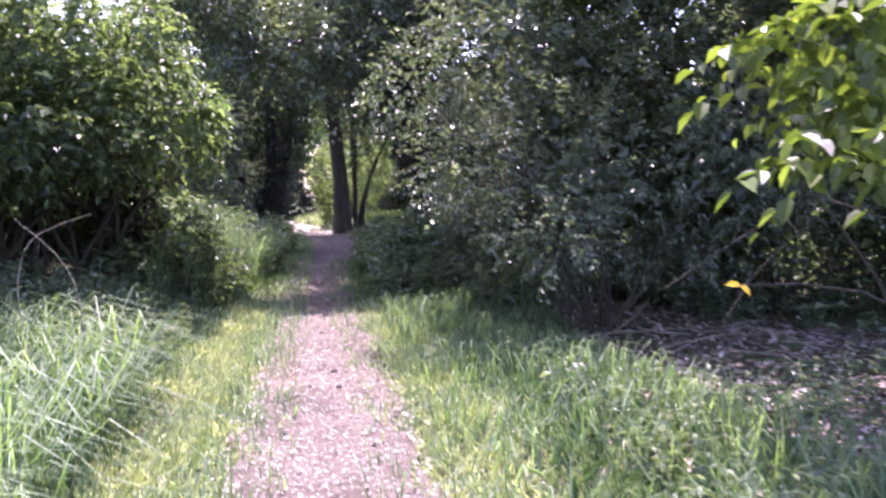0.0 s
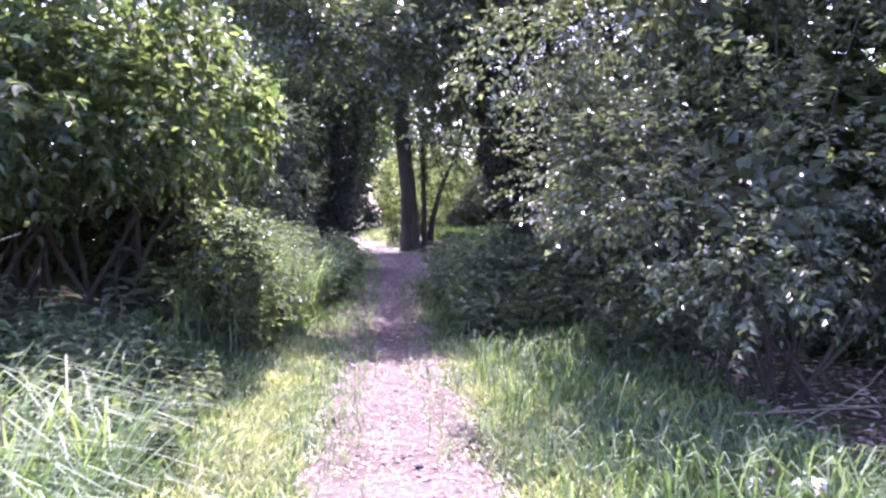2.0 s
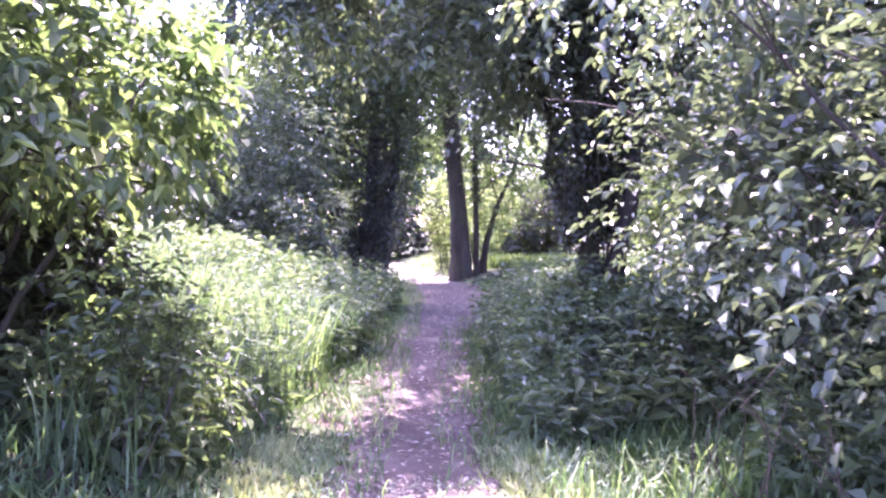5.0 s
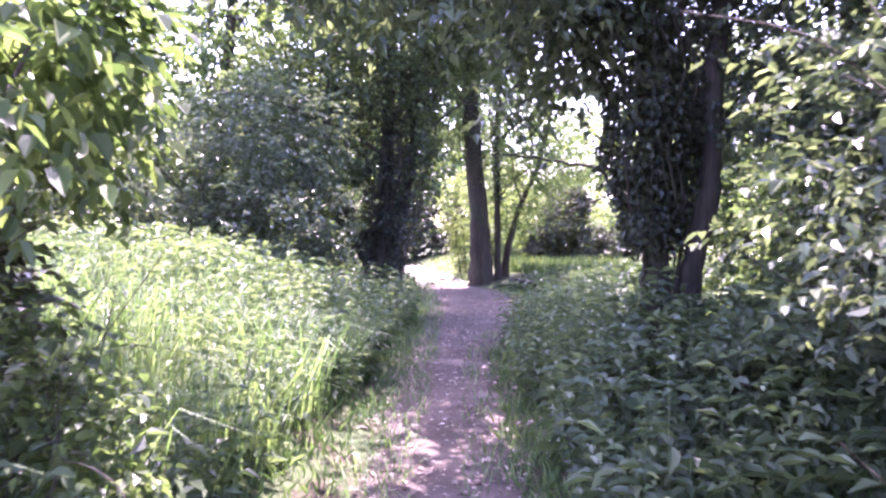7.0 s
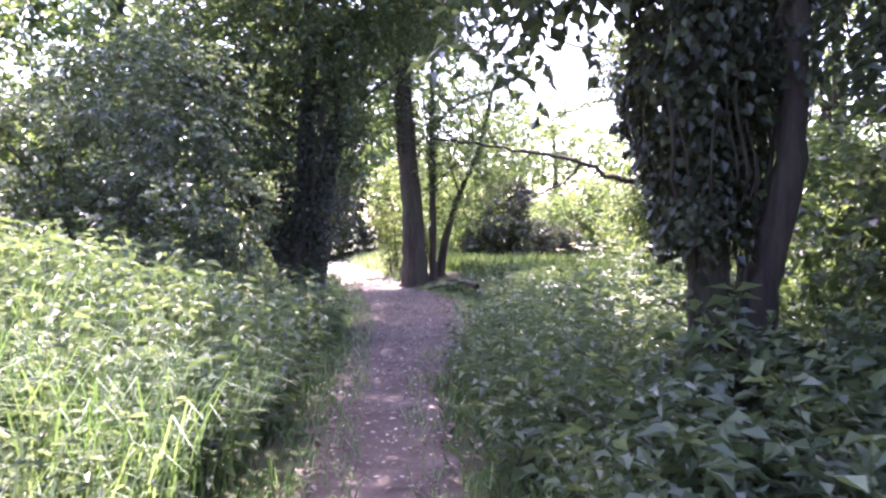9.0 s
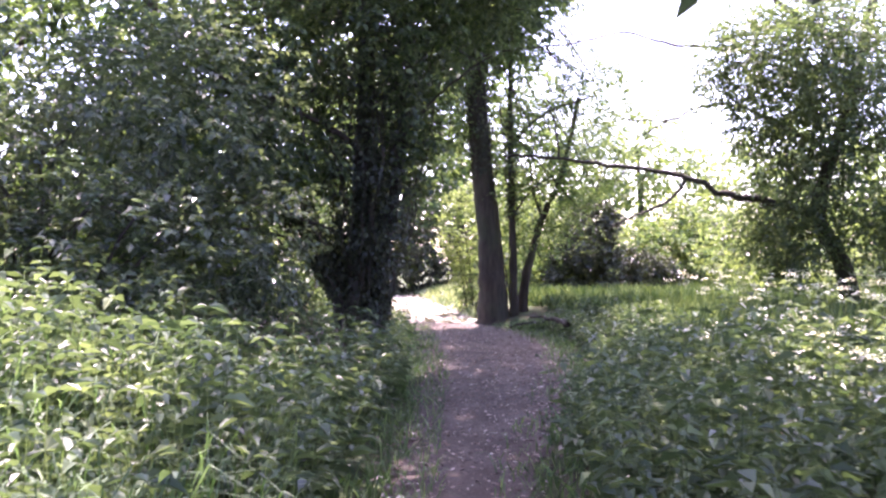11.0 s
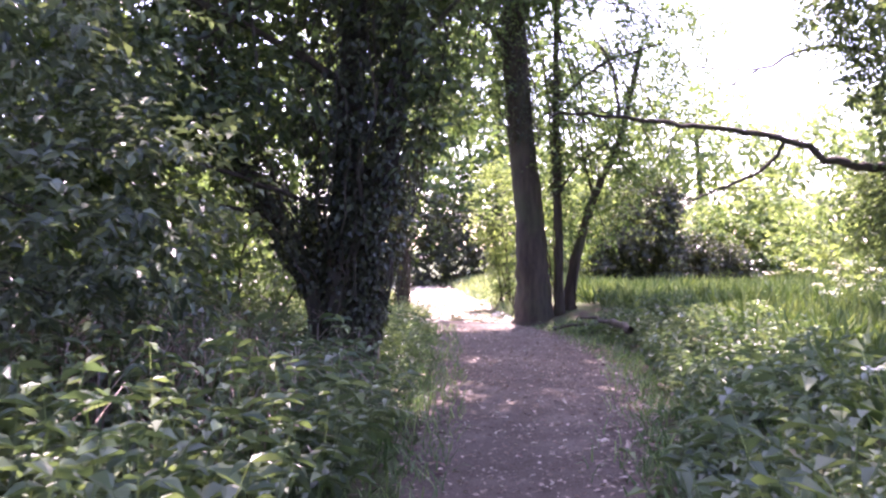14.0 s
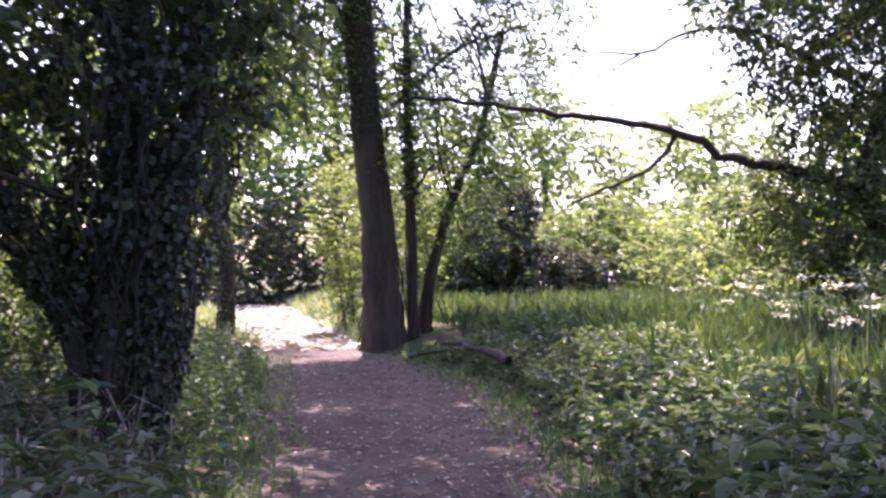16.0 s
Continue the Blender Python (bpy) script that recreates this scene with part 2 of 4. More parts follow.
def path_right(y):
    return np.interp(y, [-10, 5, 12, 20, 22.6, 25, 27, 29.5, 31, 33.5, 35, 42, 60], [0.5, 0.5, 0.36, 0.44, 0.88, 1.3, 1.58, 1.65, 1.52, 1.1, 0.4, -0.6, -3.0])


def height(x, y):
    left = step(0.15, 3.2, path_left(y) - x) * np.interp(y, [-8, 6, 11, 20, 25, 32, 36, 60], [0.05, 0.1, 0.7, 0.75, 0.5, 0.35, 0.1, 0.1])
    right = step(0.1, 1.9, x - path_right(y)) * np.interp(y, [-8, 10, 15, 24, 33, 40, 60], [0.05, 0.1, 0.28, 0.42, 0.4, 0.35, 0.3])
    lump = 0.035 * (np.sin(x * 2.1 + y * 0.7) + np.sin(y * 1.7 - x * 1.1))
    off = step(0.0, 0.8, np.maximum(path_left(y) - x, x - path_right(y)))
    return left + right + lump * off - 0.05 * (1 - off)


def spaced(near, far, n, power=3.0):
    t = np.linspace(-1, 1, n)
    return near * t + (far - near) * np.sign(t) * np.abs(t) ** (power * 3)


gx, gy = spaced(13, 600, 91), 18 + spaced(32, 600, 131)
GX, GY = np.meshgrid(gx, gy, indexing="ij")
GV = np.stack([GX.ravel(), GY.ravel(), height(GX.ravel(), GY.ravel())], 1)
i, j = np.meshgrid(np.arange(len(gx) - 1), np.arange(len(gy) - 1), indexing="ij")
k = len(gy)
GF = np.stack([i * k + j, (i + 1) * k + j, (i + 1) * k + j + 1, i * k + j + 1], -1).reshape(-1, 4)
tagged(new("ground", make_mesh("ground", [(GV, GF, 0)], [SOIL], True)), "brown woodland soil rising in low banks beside a footpath", "ground", kind="structure")

rows = np.arange(-9, 52, 0.12)
cols = np.linspace(0, 1, 19)
ragged = 0.045 * np.stack([np.sin(rows * 3.1) + np.sin(rows * 7.3 + 1), np.sin(rows * 2.7 + 2) + np.sin(rows * 6.1)], 1)
xl, xr = path_left(rows) - 0.05 + ragged[:, 0], path_right(rows) + 0.05 + ragged[:, 1]
PX = xl[:, None] + (xr - xl)[:, None] * cols[None]
PY = np.repeat(rows[:, None], len(cols), 1)
PZ = np.maximum(height(PX, PY) + 0.01, -0.012 * np.sin(cols * math.pi)[None] - 0.03 * (np.abs(cols - 0.5) * 2)[None] ** 8) + 0.006 * np.sin(PX * 11 + PY * 5) + 0.005 * np.sin(PY * 13 - PX * 7)
i, j = np.meshgrid(np.arange(len(rows) - 1), np.arange(len(cols) - 1), indexing="ij")
k = len(cols)
PF = np.stack([i * k + j, i * k + j + 1, (i + 1) * k + j + 1, (i + 1) * k + j], -1).reshape(-1, 4)
tagged(new("path", make_mesh("path", [(np.stack([PX.ravel(), PY.ravel(), PZ.ravel()], 1), PF, 0)], [DIRT], True)), "narrow trodden earth footpath strewn with leaf bits", "path", kind="structure")


# ---- plants ----


def blades(P, tall, lean, wide, tip_down=0.22):
    """Grass blades: a tapering strip that curves over, five triangles."""
    n = len(P)
    a = rng.uniform(0, 2 * math.pi, n)
    out = np.stack([np.cos(a), np.sin(a), np.zeros(n)], 1)
    side = np.stack([-np.sin(a), np.cos(a), np.zeros(n)], 1) * np.broadcast_to(wide, n)[:, None]
    T, Ln = np.broadcast_to(tall, n)[:, None], (np.broadcast_to(lean, n) * rng.uniform(0.3, 1.4, n))[:, None]
    up = np.array([0, 0, 1.0])
    m1 = P + up * T * 0.5 + out * T * Ln * 0.22
    m2 = P + up * T * 0.88 + out * T * Ln * 0.62
    tip = P + up * T * (1.0 - tip_down * Ln) + out * T * Ln * 1.15
    V = np.stack([P - side, P + side, m1 - side, m1 + side, m2 - side * 0.7, m2 + side * 0.7, tip - side * 0.08, tip + side * 0.08], 1)
    F = np.array([[0, 1, 3, 2], [2, 3, 5, 4], [4, 5, 7, 6]])
    return V.reshape(-1, 3), (F[None] + (np.arange(n) * 8)[:, None, None]).reshape(-1, 4)


def on_ground(n, x0, x1, y0, y1, clump=0.0, seed=0.0, keep=None):
    P = np.stack([rng.uniform(x0, x1, n), rng.uniform(y0, y1, n), np.zeros(n)], 1)
    ok = np.ones(n, bool)
    if clump:
        ok &= wobble(P, 1.7, seed) + rng.normal(0, 0.3, n) > clump - 0.6
    if keep is not None:
        ok &= keep(P[:, 0], P[:, 1])
    P = P[ok]
    P[:, 2] = height(P[:, 0], P[:, 1]) - 0.01
    return P


def grass(name, P, tall, lean, wide, mat, label):
    V, F = blades(P, tall * rng.uniform(0.55, 1.25, len(P)), lean, wide)
    return tagged(new(name, make_mesh(name, [(V, F, 0)], [mat])), label, "grass", kind="stuff")


def turf(name, P, tall, wide, mat, label, lay=0.4):
    """Short grass: one folded blade each."""
    A = rng.normal(0, lay, P.shape)
    A[:, 2] = 1
    L = tall * rng.uniform(0.5, 1.4, len(P))
    V, F = leaves(P, A, rng.normal(0, 1, P.shape), L, wide, False, 0.1, 0.35)
    return tagged(new(name, make_mesh(name, [(V, F, 0)], [mat])), label, "grass", kind="stuff")


def herbs(name, P, tall, leaf, mat, label, pairs=6, aspect=0.45, fine=False, category="weeds"):
    """Leafy stalks: pairs of leaves up a stem, largest in the middle, each pair turned from the last."""
    n = len(P)
    T = tall * rng.uniform(0.5, 1.25, n)
    lean = rng.normal(0, 0.22, (n, 3))
    lean[:, 2] = 1
    lean = unit(lean)
    a0 = rng.uniform(0, 2 * math.pi, n)
    grown = rng.uniform(0.55, 1.25, n)
    pts, axes, sizes = [], [], []
    for q in range(pairs):
        f = (q + 1.2) / (pairs + 0.2)
        for half in (0, 1):
            a = a0 + q * 1.75 + half * math.pi + rng.normal(0, 0.2, n)
            pts.append(P + lean * (T * f)[:, None])
            axes.append(np.stack([np.cos(a), np.sin(a), 0.25 + rng.normal(-0.15, 0.25, n)], 1))
            sizes.append(leaf * (1.15 - 0.55 * f) * grown * rng.uniform(0.7, 1.3, n))
    pts, axes, sizes = np.concatenate(pts), np.concatenate(axes), np.concatenate(sizes)
    N = np.array([0, 0, 1.0]) + rng.normal(0, 0.25, pts.shape)
    V, F = leaves(pts, axes, N, sizes, sizes * aspect, fine, 0.2, 0.3)
    side = np.array([1.0, 0, 0]) * 0.004
    S = np.stack([P - side, P + side, P + lean * T[:, None] + side * 0.4, P + lean * T[:, None] - side * 0.4], 1).reshape(-1, 3)
    SF = np.arange(n * 4).reshape(-1, 4)
    return tagged(new(name, make_mesh(name, [(V, F, 0), (S, SF, 0)], [mat])), label, category, kind="stuff")


def shrub(name, base, blobs, mat, label, density=60, size=0.07, reach=0.32, count=9, fine=False, core=0.4, seed=0.0, low=None, gaps=0.35, stems=7, category="bush", group="", bark=BARK_DARK, sag=0.5, aspect=0.55, thick=0.028, lump=0.22, fill=0):
    ob = thing(name, (base[0], base[1], float(height(base[0], base[1]))), label, category, group)
    foot = np.array([base[0], base[1], float(height(base[0], base[1])) - 0.05])
    P, D = shell(blobs, density, gaps=gaps, seed=seed, low=low, lump=lump)
    D = D + np.array([0, 0, 0.25]) + rng.normal(0, 0.45, D.shape)
    outer = sprigs(P - unit(D) * reach * 0.5, D, reach * rng.uniform(0.6, 1.3, len(P)), count, size, fine, sag, aspect)
    pieces = [(*outer, 0)]
    if core:
        inside = [(*b[:3], *(np.array(b[3:]) * 0.72)) for b in blobs]
        Q, E = shell(inside, density * core, inner=0.7, gaps=-1, seed=seed + 2, low=low)
        pieces.append((*sprigs(Q, E + rng.normal(0, 0.8, E.shape), reach, count, size * 1.25, False, sag, aspect), 0))
    if fill:
        inside = [(*b[:3], *(np.array(b[3:]) * 0.42)) for b in blobs if min(b[3:]) > 0.78]
        Q, E = shell(inside, fill, inner=0.8, gaps=-2, seed=seed + 3)
        pieces.append((*leaves(Q, E + rng.normal(0, 0.6, E.shape), rng.normal(0, 1, E.shape), 0.17, 0.12), 0))
    part(ob, "foliage", pieces, [mat], kind="stuff")
    limbs = []
    for q in range(stems):
        b = blobs[q % len(blobs)]
        c, r = np.array(b[:3]), np.array(b[3:])
        start = foot + np.array([rng.normal(0, 0.18), rng.normal(0, 0.18), 0])
        end = c + unit(rng.normal(0, 1, 3)) * r * 0.7
        mid = start * 0.5 + end * 0.5 + np.array([0, 0, 0.25]) + rng.normal(0, 0.12, 3)
        line = bend([start, mid, end], 6, 0.012)
        limbs.append(tube(line, np.linspace(thick, thick * 0.25, len(line)), 6))
        for _ in range(4):
            at = line[rng.integers(len(line) // 2, len(line))]
            tip = at + unit(rng.normal(0, 1, 3) + np.array([0, 0, 0.2])) * rng.uniform(0.4, 0.9)
            twig = bend([at, (at + tip) / 2 + rng.normal(0, 0.06, 3), tip], 3)
            limbs.append(tube(twig, np.linspace(thick * 0.3, 0.002, len(twig)), 4))
    part(ob, "stems", [merge(limbs)], [bark], True, kind="stuff")
    return ob


def tree(name, trunks, limbs, label, bark=BARK, crown=(), leaf=OAK, density=30, size=0.09, reach=0.5, count=8, gaps=0.45, seed=0.0, ivy=None, core=0.3, group="", fine=False, low=None, shade_roof=()):
    """trunks and limbs: (points, radius at the foot, radius at the end). ivy: (points along a line, thickness, amount)
    rows. The last blobs are coarse leaves added overhead, mostly out of view, to shade what lies below.
    """
    foot = trunks[0][0][0]
    ob = thing(name, foot, label, "tree", group)
    for pts, r0, r1 in trunks:
        line = bend(pts, 8, 0.008)
        s = np.linspace(0, 1, len(line))
        rad = r0 + (r1 - r0) * s + r0 * 0.38 * np.exp(-s * len(line) * 0.42)
        part(ob, "trunk", [(*tube(line, rad, 16, 0.03), 0)], [bark], True)
    wood = []
    for pts, r0, r1 in limbs:
        line = bend(pts, 7, r0 * 0.22)
        part(ob, "limb", [(*tube(line, np.linspace(r0, r1, len(line)), 8, 0.05), 0)], [bark], True)
        for _ in range(5):
            at = line[rng.integers(len(line) // 3, len(line))]
            tip = at + unit(rng.normal(0, 1, 3)) * rng.uniform(0.4, 1.0)
            twig = bend([at, (at + tip) / 2 + rng.normal(0, 0.08, 3), tip], 4, 0.008)
            wood.append(tube(twig, np.linspace(max(r1 * 0.7, 0.009), 0.003, len(twig)), 5))
    if len(crown):
        P, D = shell(crown, density, inner=0.6, gaps=gaps, seed=seed, low=low)
        D = D + rng.normal(0, 0.6, D.shape)
        pieces = [(*sprigs(P - unit(D) * reach * 0.5, D, reach * rng.uniform(0.6, 1.3, len(P)), count, size, fine, 0.5), 0)]
        if core:
            inside = [(*b[:3], *(np.array(b[3:]) * 0.6)) for b in crown]
            Q, E = shell(inside, density * core, inner=0.8, gaps=-1, seed=seed + 2, low=low)
            pieces.append((*sprigs(Q, E + rng.normal(0, 0.8, E.shape), reach, count, size * 1.3, False, 0.5), 0))
        part(ob, "crown", pieces, [leaf], kind="stuff")
        twigs = wood
        pick = rng.integers(0, len(P), 40 if density > 5 else 10)
        top = np.array(trunks[0][0][-1])
        for p in P[pick]:
            b = min(crown, key=lambda o: float(np.linalg.norm(np.array(o[:3]) - p)))
            line = bend([top * 0.35 + np.array(b[:3]) * 0.65 + rng.normal(0, 0.3, 3), (p + np.array(b[:3])) / 2 + rng.normal(0, 0.15, 3), p], 4, 0.01)
            twigs.append(tube(line, np.linspace(0.022, 0.004, len(line)), 5))
        part(ob, "twig", [merge(twigs)], [bark], True, kind="stuff")
    # Coarse leaves added high up, mostly out of view, only to cast shade.
    if len(shade_roof):
        P, D = shell(shade_roof, 21, inner=0.9, gaps=-1, seed=seed + 4)
        part(ob, "crown", [(*sprigs(P, D + rng.normal(0, 0.7, D.shape), 0.6, 6, 0.24), 0)], [leaf], kind="stuff")
    if ivy:
        pieces, hanging = [], []
        for pts, thick, amount in ivy:
            line = bend(pts, 10)
            t = rng.random(amount)
            k = (t * (len(line) - 1)).astype(int)
            low_r, high_r = thick if isinstance(thick, tuple) else (thick, thick)
            girth = low_r + (high_r - low_r) * t
            a = rng.uniform(0, 2 * math.pi, amount)
            out = np.stack([np.cos(a), np.sin(a), rng.normal(0, 0.15, amount)], 1)
            lump = 0.75 + 0.35 * wobble(line[k] * 1.0 + out * 0.4, 3.0, seed) + rng.normal(0, 0.1, amount)
            p = line[k] + out * (girth * lump)[:, None] + np.array([0, 0, 1.0]) * rng.normal(0, 0.06, (amount, 1))
            ax = out * 0.45 + np.array([0, 0, -0.75]) + rng.normal(0, 0.4, (amount, 3))
            L = rng.uniform(0.03, 0.075, amount) * (1.0 + 0.25 * (high_r > 0.8))
            pieces.append((*leaves(p, ax, out + rng.normal(0, 0.35, out.shape), L, L * 0.9, high_r < 0.3, 0.1, 0.1), 0))
            for _ in range(int(34 * high_r) if high_r > 0.3 else 0):
                a = rng.uniform(0, 2 * math.pi) + np.cumsum(rng.normal(0, 0.06, len(line)))
                rad = np.linspace(low_r, high_r, len(line)) * (0.95 + 0.2 * np.sin(np.arange(len(line)) * 0.9 + a[0]))
                hanging.append(tube(line + np.stack([np.cos(a), np.sin(a), 0 * a], 1) * rad[:, None], np.linspace(0.009, 0.003, len(line)) * rng.uniform(0.5, 1.5), 4))
        vines = hanging
        for pts, r0, r1 in trunks:
            line = bend(pts, 8, 0.008)
            for _ in range(5):
                use = line[:int(len(line) * rng.uniform(0.45, 0.8))]
                a = rng.uniform(0, 2 * math.pi) + np.cumsum(rng.normal(0, 0.2, len(use)))
                rad = np.linspace(r0 * 1.25, r0 + (r1 - r0) * 0.6, len(use)) + 0.004
                off = np.stack([np.cos(a), np.sin(a), 0 * a], 1) * rad[:, None]
                vines.append(tube(use + off, np.linspace(0.017, 0.007, len(use)) * rng.uniform(0.6, 1.3), 5))
        part(ob, "vine", [merge(vines)], [BARK], True, kind="stuff", label="brown woody ivy stems")
        part(ob, "ivy", pieces, [IVY], kind="stuff", label="dark glossy ivy leaves")
    return ob


def hz(x, y):
    return float(height(np.float64(x), np.float64(y)))

# ---- first stretch: bushes on either side ----
# One bush in two pieces; this one has its shade put into a darker leaf.
shrub("bush", (-3.6, 10.6), [(-3.2, 10.0, 2.3, 1.4, 1.6, 0.9), (-4.6, 9.6, 2.2, 1.7, 1.9, 1.2), (-3.9, 12.4, 2.7, 1.6, 1.2, 1.2)],
      SHRUB, "shaded part of an arching broadleaf bush, in a darker leaf colour", density=32, size=0.105, fine=True, seed=1.0, low=1.4, stems=12, core=0.3, gaps=0.1, fill=60)
# Its lit top and right side: sunlight put into a brighter leaf colour.
shrub("bush", (-2.8, 11.2), [(-2.05, 11.0, 2.35, 0.95, 1.2, 0.7), (-2.75, 10.3, 3.2, 1.2, 1.3, 0.9), (-1.75, 11.6, 2.5, 0.6, 0.8, 0.45), (-4.1, 10.4, 3.3, 1.4, 1.6, 1.1)],
      OAK, "sunlit top and path side of the arching bush, in a brighter leaf colour", density=31, size=0.11, fine=True, seed=1.6, low=1.5, stems=8, core=0.3, gaps=0.2, sag=0.9, lump=0.3)
shrub("bush", (2.9, 9.0), [(2.65, 8.9, 1.6, 1.3, 1.3, 1.0), (1.55, 8.5, 1.72, 0.6, 0.6, 0.5), (1.15, 9.5, 2.75, 0.75, 0.8, 0.45), (1.75, 10.7, 2.1, 0.8, 0.9, 0.85), (2.05, 7.6, 1.12, 0.5, 0.6, 0.28), (2.1, 9.6, 3.3, 1.25, 1.1, 0.8), (4.2, 8.8, 2.2, 1.5, 1.5, 1.5), (3.5, 9.8, 4.1, 1.6, 1.4, 1.0), (5.8, 8.6, 3.0, 1.5, 1.4, 1.9)],
      DOGWOOD, "tall grey-green dogwood bush in shade, branches reaching low", density=36, size=0.06, count=10, fine=True, thick=0.017, seed=2.0, low=0.62, stems=16, core=0.12, gaps=0.5, lump=0.4, fill=70)
shrub("bush", (2.9, 12.6), [(2.7, 12.4, 1.7, 1.0, 1.0, 1.1), (3.6, 12.8, 2.6, 1.3, 1.1, 1.1)], DOGWOOD, "grey-green dogwood bush at the path side", density=40, size=0.09, core=0.2, seed=16.0, stems=6)
# Dark backing added so that the hollow under the bush reads as deep shade.
shrub("bush", (-3.6, 13.0), [(-3.5, 12.9, 1.4, 1.1, 0.4, 1.0), (-4.9, 12.6, 1.5, 1.1, 0.5, 1.2), (-6.4, 11.6, 1.5, 1.2, 0.6, 1.4), (-2.6, 12.3, 1.2, 0.5, 0.5, 0.8)], IVY, "dark leafy backing added for the hollow shade under the arching bush", density=34, size=0.12, core=0.6, gaps=-0.6, seed=55.0, lump=0.1)
sapling = shrub("sapling", (2.95, 3.5), [(2.2, 3.3, 2.05, 0.5, 0.45, 0.28), (1.8, 3.0, 1.66, 0.24, 0.22, 0.14), (2.35, 3.25, 1.75, 0.3, 0.3, 0.16), (2.6, 3.7, 1.95, 0.5, 0.4, 0.3)], LIME, "lime-green sapling with large hanging leaves", density=36, size=0.095, fine=True, core=0, stems=3, thick=0.01, category="sapling", seed=3.0, aspect=0.62, sag=1.2)
spray = bend([(2.95, 3.5, 0.5), (2.3, 3.35, 1.05), (1.54, 3.13, 1.17)], 5, 0.006)
part(sapling, "twig", [(*tube(spray, np.linspace(0.008, 0.003, len(spray)), 5), 0)], [BARK], True)
for way in ((-1, 0.3, 0.1), (-0.4, -0.8, 0.2), (0.3, -0.6, -0.4)):
    part(sapling, "yellow_leaf", [(*leaves(spray[-1:], np.array([way], float), np.array([[0.1, -0.7, 0.7]]), 0.055, 0.032, True), 0)], [YELLOW], label="yellowed leaf at a twig's end")
shrub("bush", (-1.6, 10.9), [(-1.62, 10.9, 1.0, 0.3, 0.4, 0.42), (-1.4, 11.1, 0.7, 0.3, 0.4, 0.4), (-1.8, 10.8, 1.3, 0.25, 0.3, 0.22)], SHRUB, "small leafy bush at the foot of a larger one", density=62, size=0.075, fine=True, core=0.3, seed=4.0, stems=5, thick=0.008)

tree("tree", [([(5.6, 11.8, hz(5.6, 11.8) - 0.05), (5.6, 11.8, 2.5), (5.4, 11.9, 6.5)], 0.16, 0.08)], [], "dark leafy tree behind the dogwood bush", bark=BARK_DARK, crown=[(6.6, 10.6, 5.2, 1.8, 1.1, 1.4), (4.6, 10.8, 5.3, 1.3, 0.9, 1.0), (5.0, 11.6, 2.4, 1.8, 1.2, 2.0), (3.6, 12.8, 5.4, 1.9, 1.2, 1.2), (6.2, 11.4, 5.0, 2.2, 1.6, 1.8), (8.0, 11.0, 2.6, 2.0, 1.5, 2.3), (4.4, 13.6, 3.2, 1.3, 1.0, 1.5)], leaf=YEW, density=14, size=0.26, gaps=-0.8, seed=50.0, shade_roof=[(3.7, 10.7, 5.9, 1.7, 1.2, 0.35), (5.4, 9.8, 5.7, 2.0, 1.5, 0.4)])
tree("tree", [([(6.4, 22.8, hz(6.4, 22.8) - 0.05), (6.4, 22.8, 2.0), (6.2, 22.9, 5.5)], 0.12, 0.06)], [], "leafy green tree at the meadow side", crown=[(6.2, 22.8, 2.6, 1.5, 1.3, 1.1), (6.6, 22.6, 4.2, 1.7, 1.4, 1.2)], leaf=OAK, density=24, size=0.1, seed=51.0)

shrub("bush", (5.4, 10.2), [(5.2, 10.2, 0.9, 1.6, 0.8, 0.9), (7.2, 9.8, 0.9, 1.5, 0.9, 0.9)], YEW, "low dark bush in the shade", density=26, size=0.1, core=0.3, seed=52.0)

# Out of view: added so its crown shades the tall grass on the left.
tree("tree", [([(-5.8, 7.6, hz(-5.8, 7.6) - 0.05), (-5.8, 7.6, 3.0), (-5.2, 7.8, 5.2), (-3.4, 8.2, 6.2)], 0.15, 0.06)], [], "unseen tree added to shade the grass on the left", crown=[(-3.1, 8.4, 6.1, 1.2, 2.8, 0.6), (-4.6, 8.2, 6.0, 1.4, 2.2, 0.8)], leaf=OAK, density=19, size=0.16, gaps=0.0, core=0, seed=53.0)

# Out of view: added to throw shade on the sapling and litter below.
tree("tree", [([(5.2, 5.0, hz(5.2, 5.0) - 0.05), (5.2, 5.0, 2.5), (4.6, 5.6, 4.2), (3.4, 6.0, 4.8)], 0.12, 0.05)], [], "unseen tree added to shade the sapling and the ground on the right", crown=[(3.8, 6.2, 4.7, 1.3, 1.7, 0.5), (5.2, 5.8, 4.6, 1.4, 1.6, 0.8), (2.7, 4.9, 4.5, 0.9, 0.7, 0.3)], leaf=OAK, density=18, size=0.15, gaps=-0.4, core=0.2, seed=56.0, shade_roof=[(3.7, 6.4, 4.9, 1.3, 1.8, 0.3), (2.8, 4.8, 4.6, 0.8, 0.7, 0.2)])

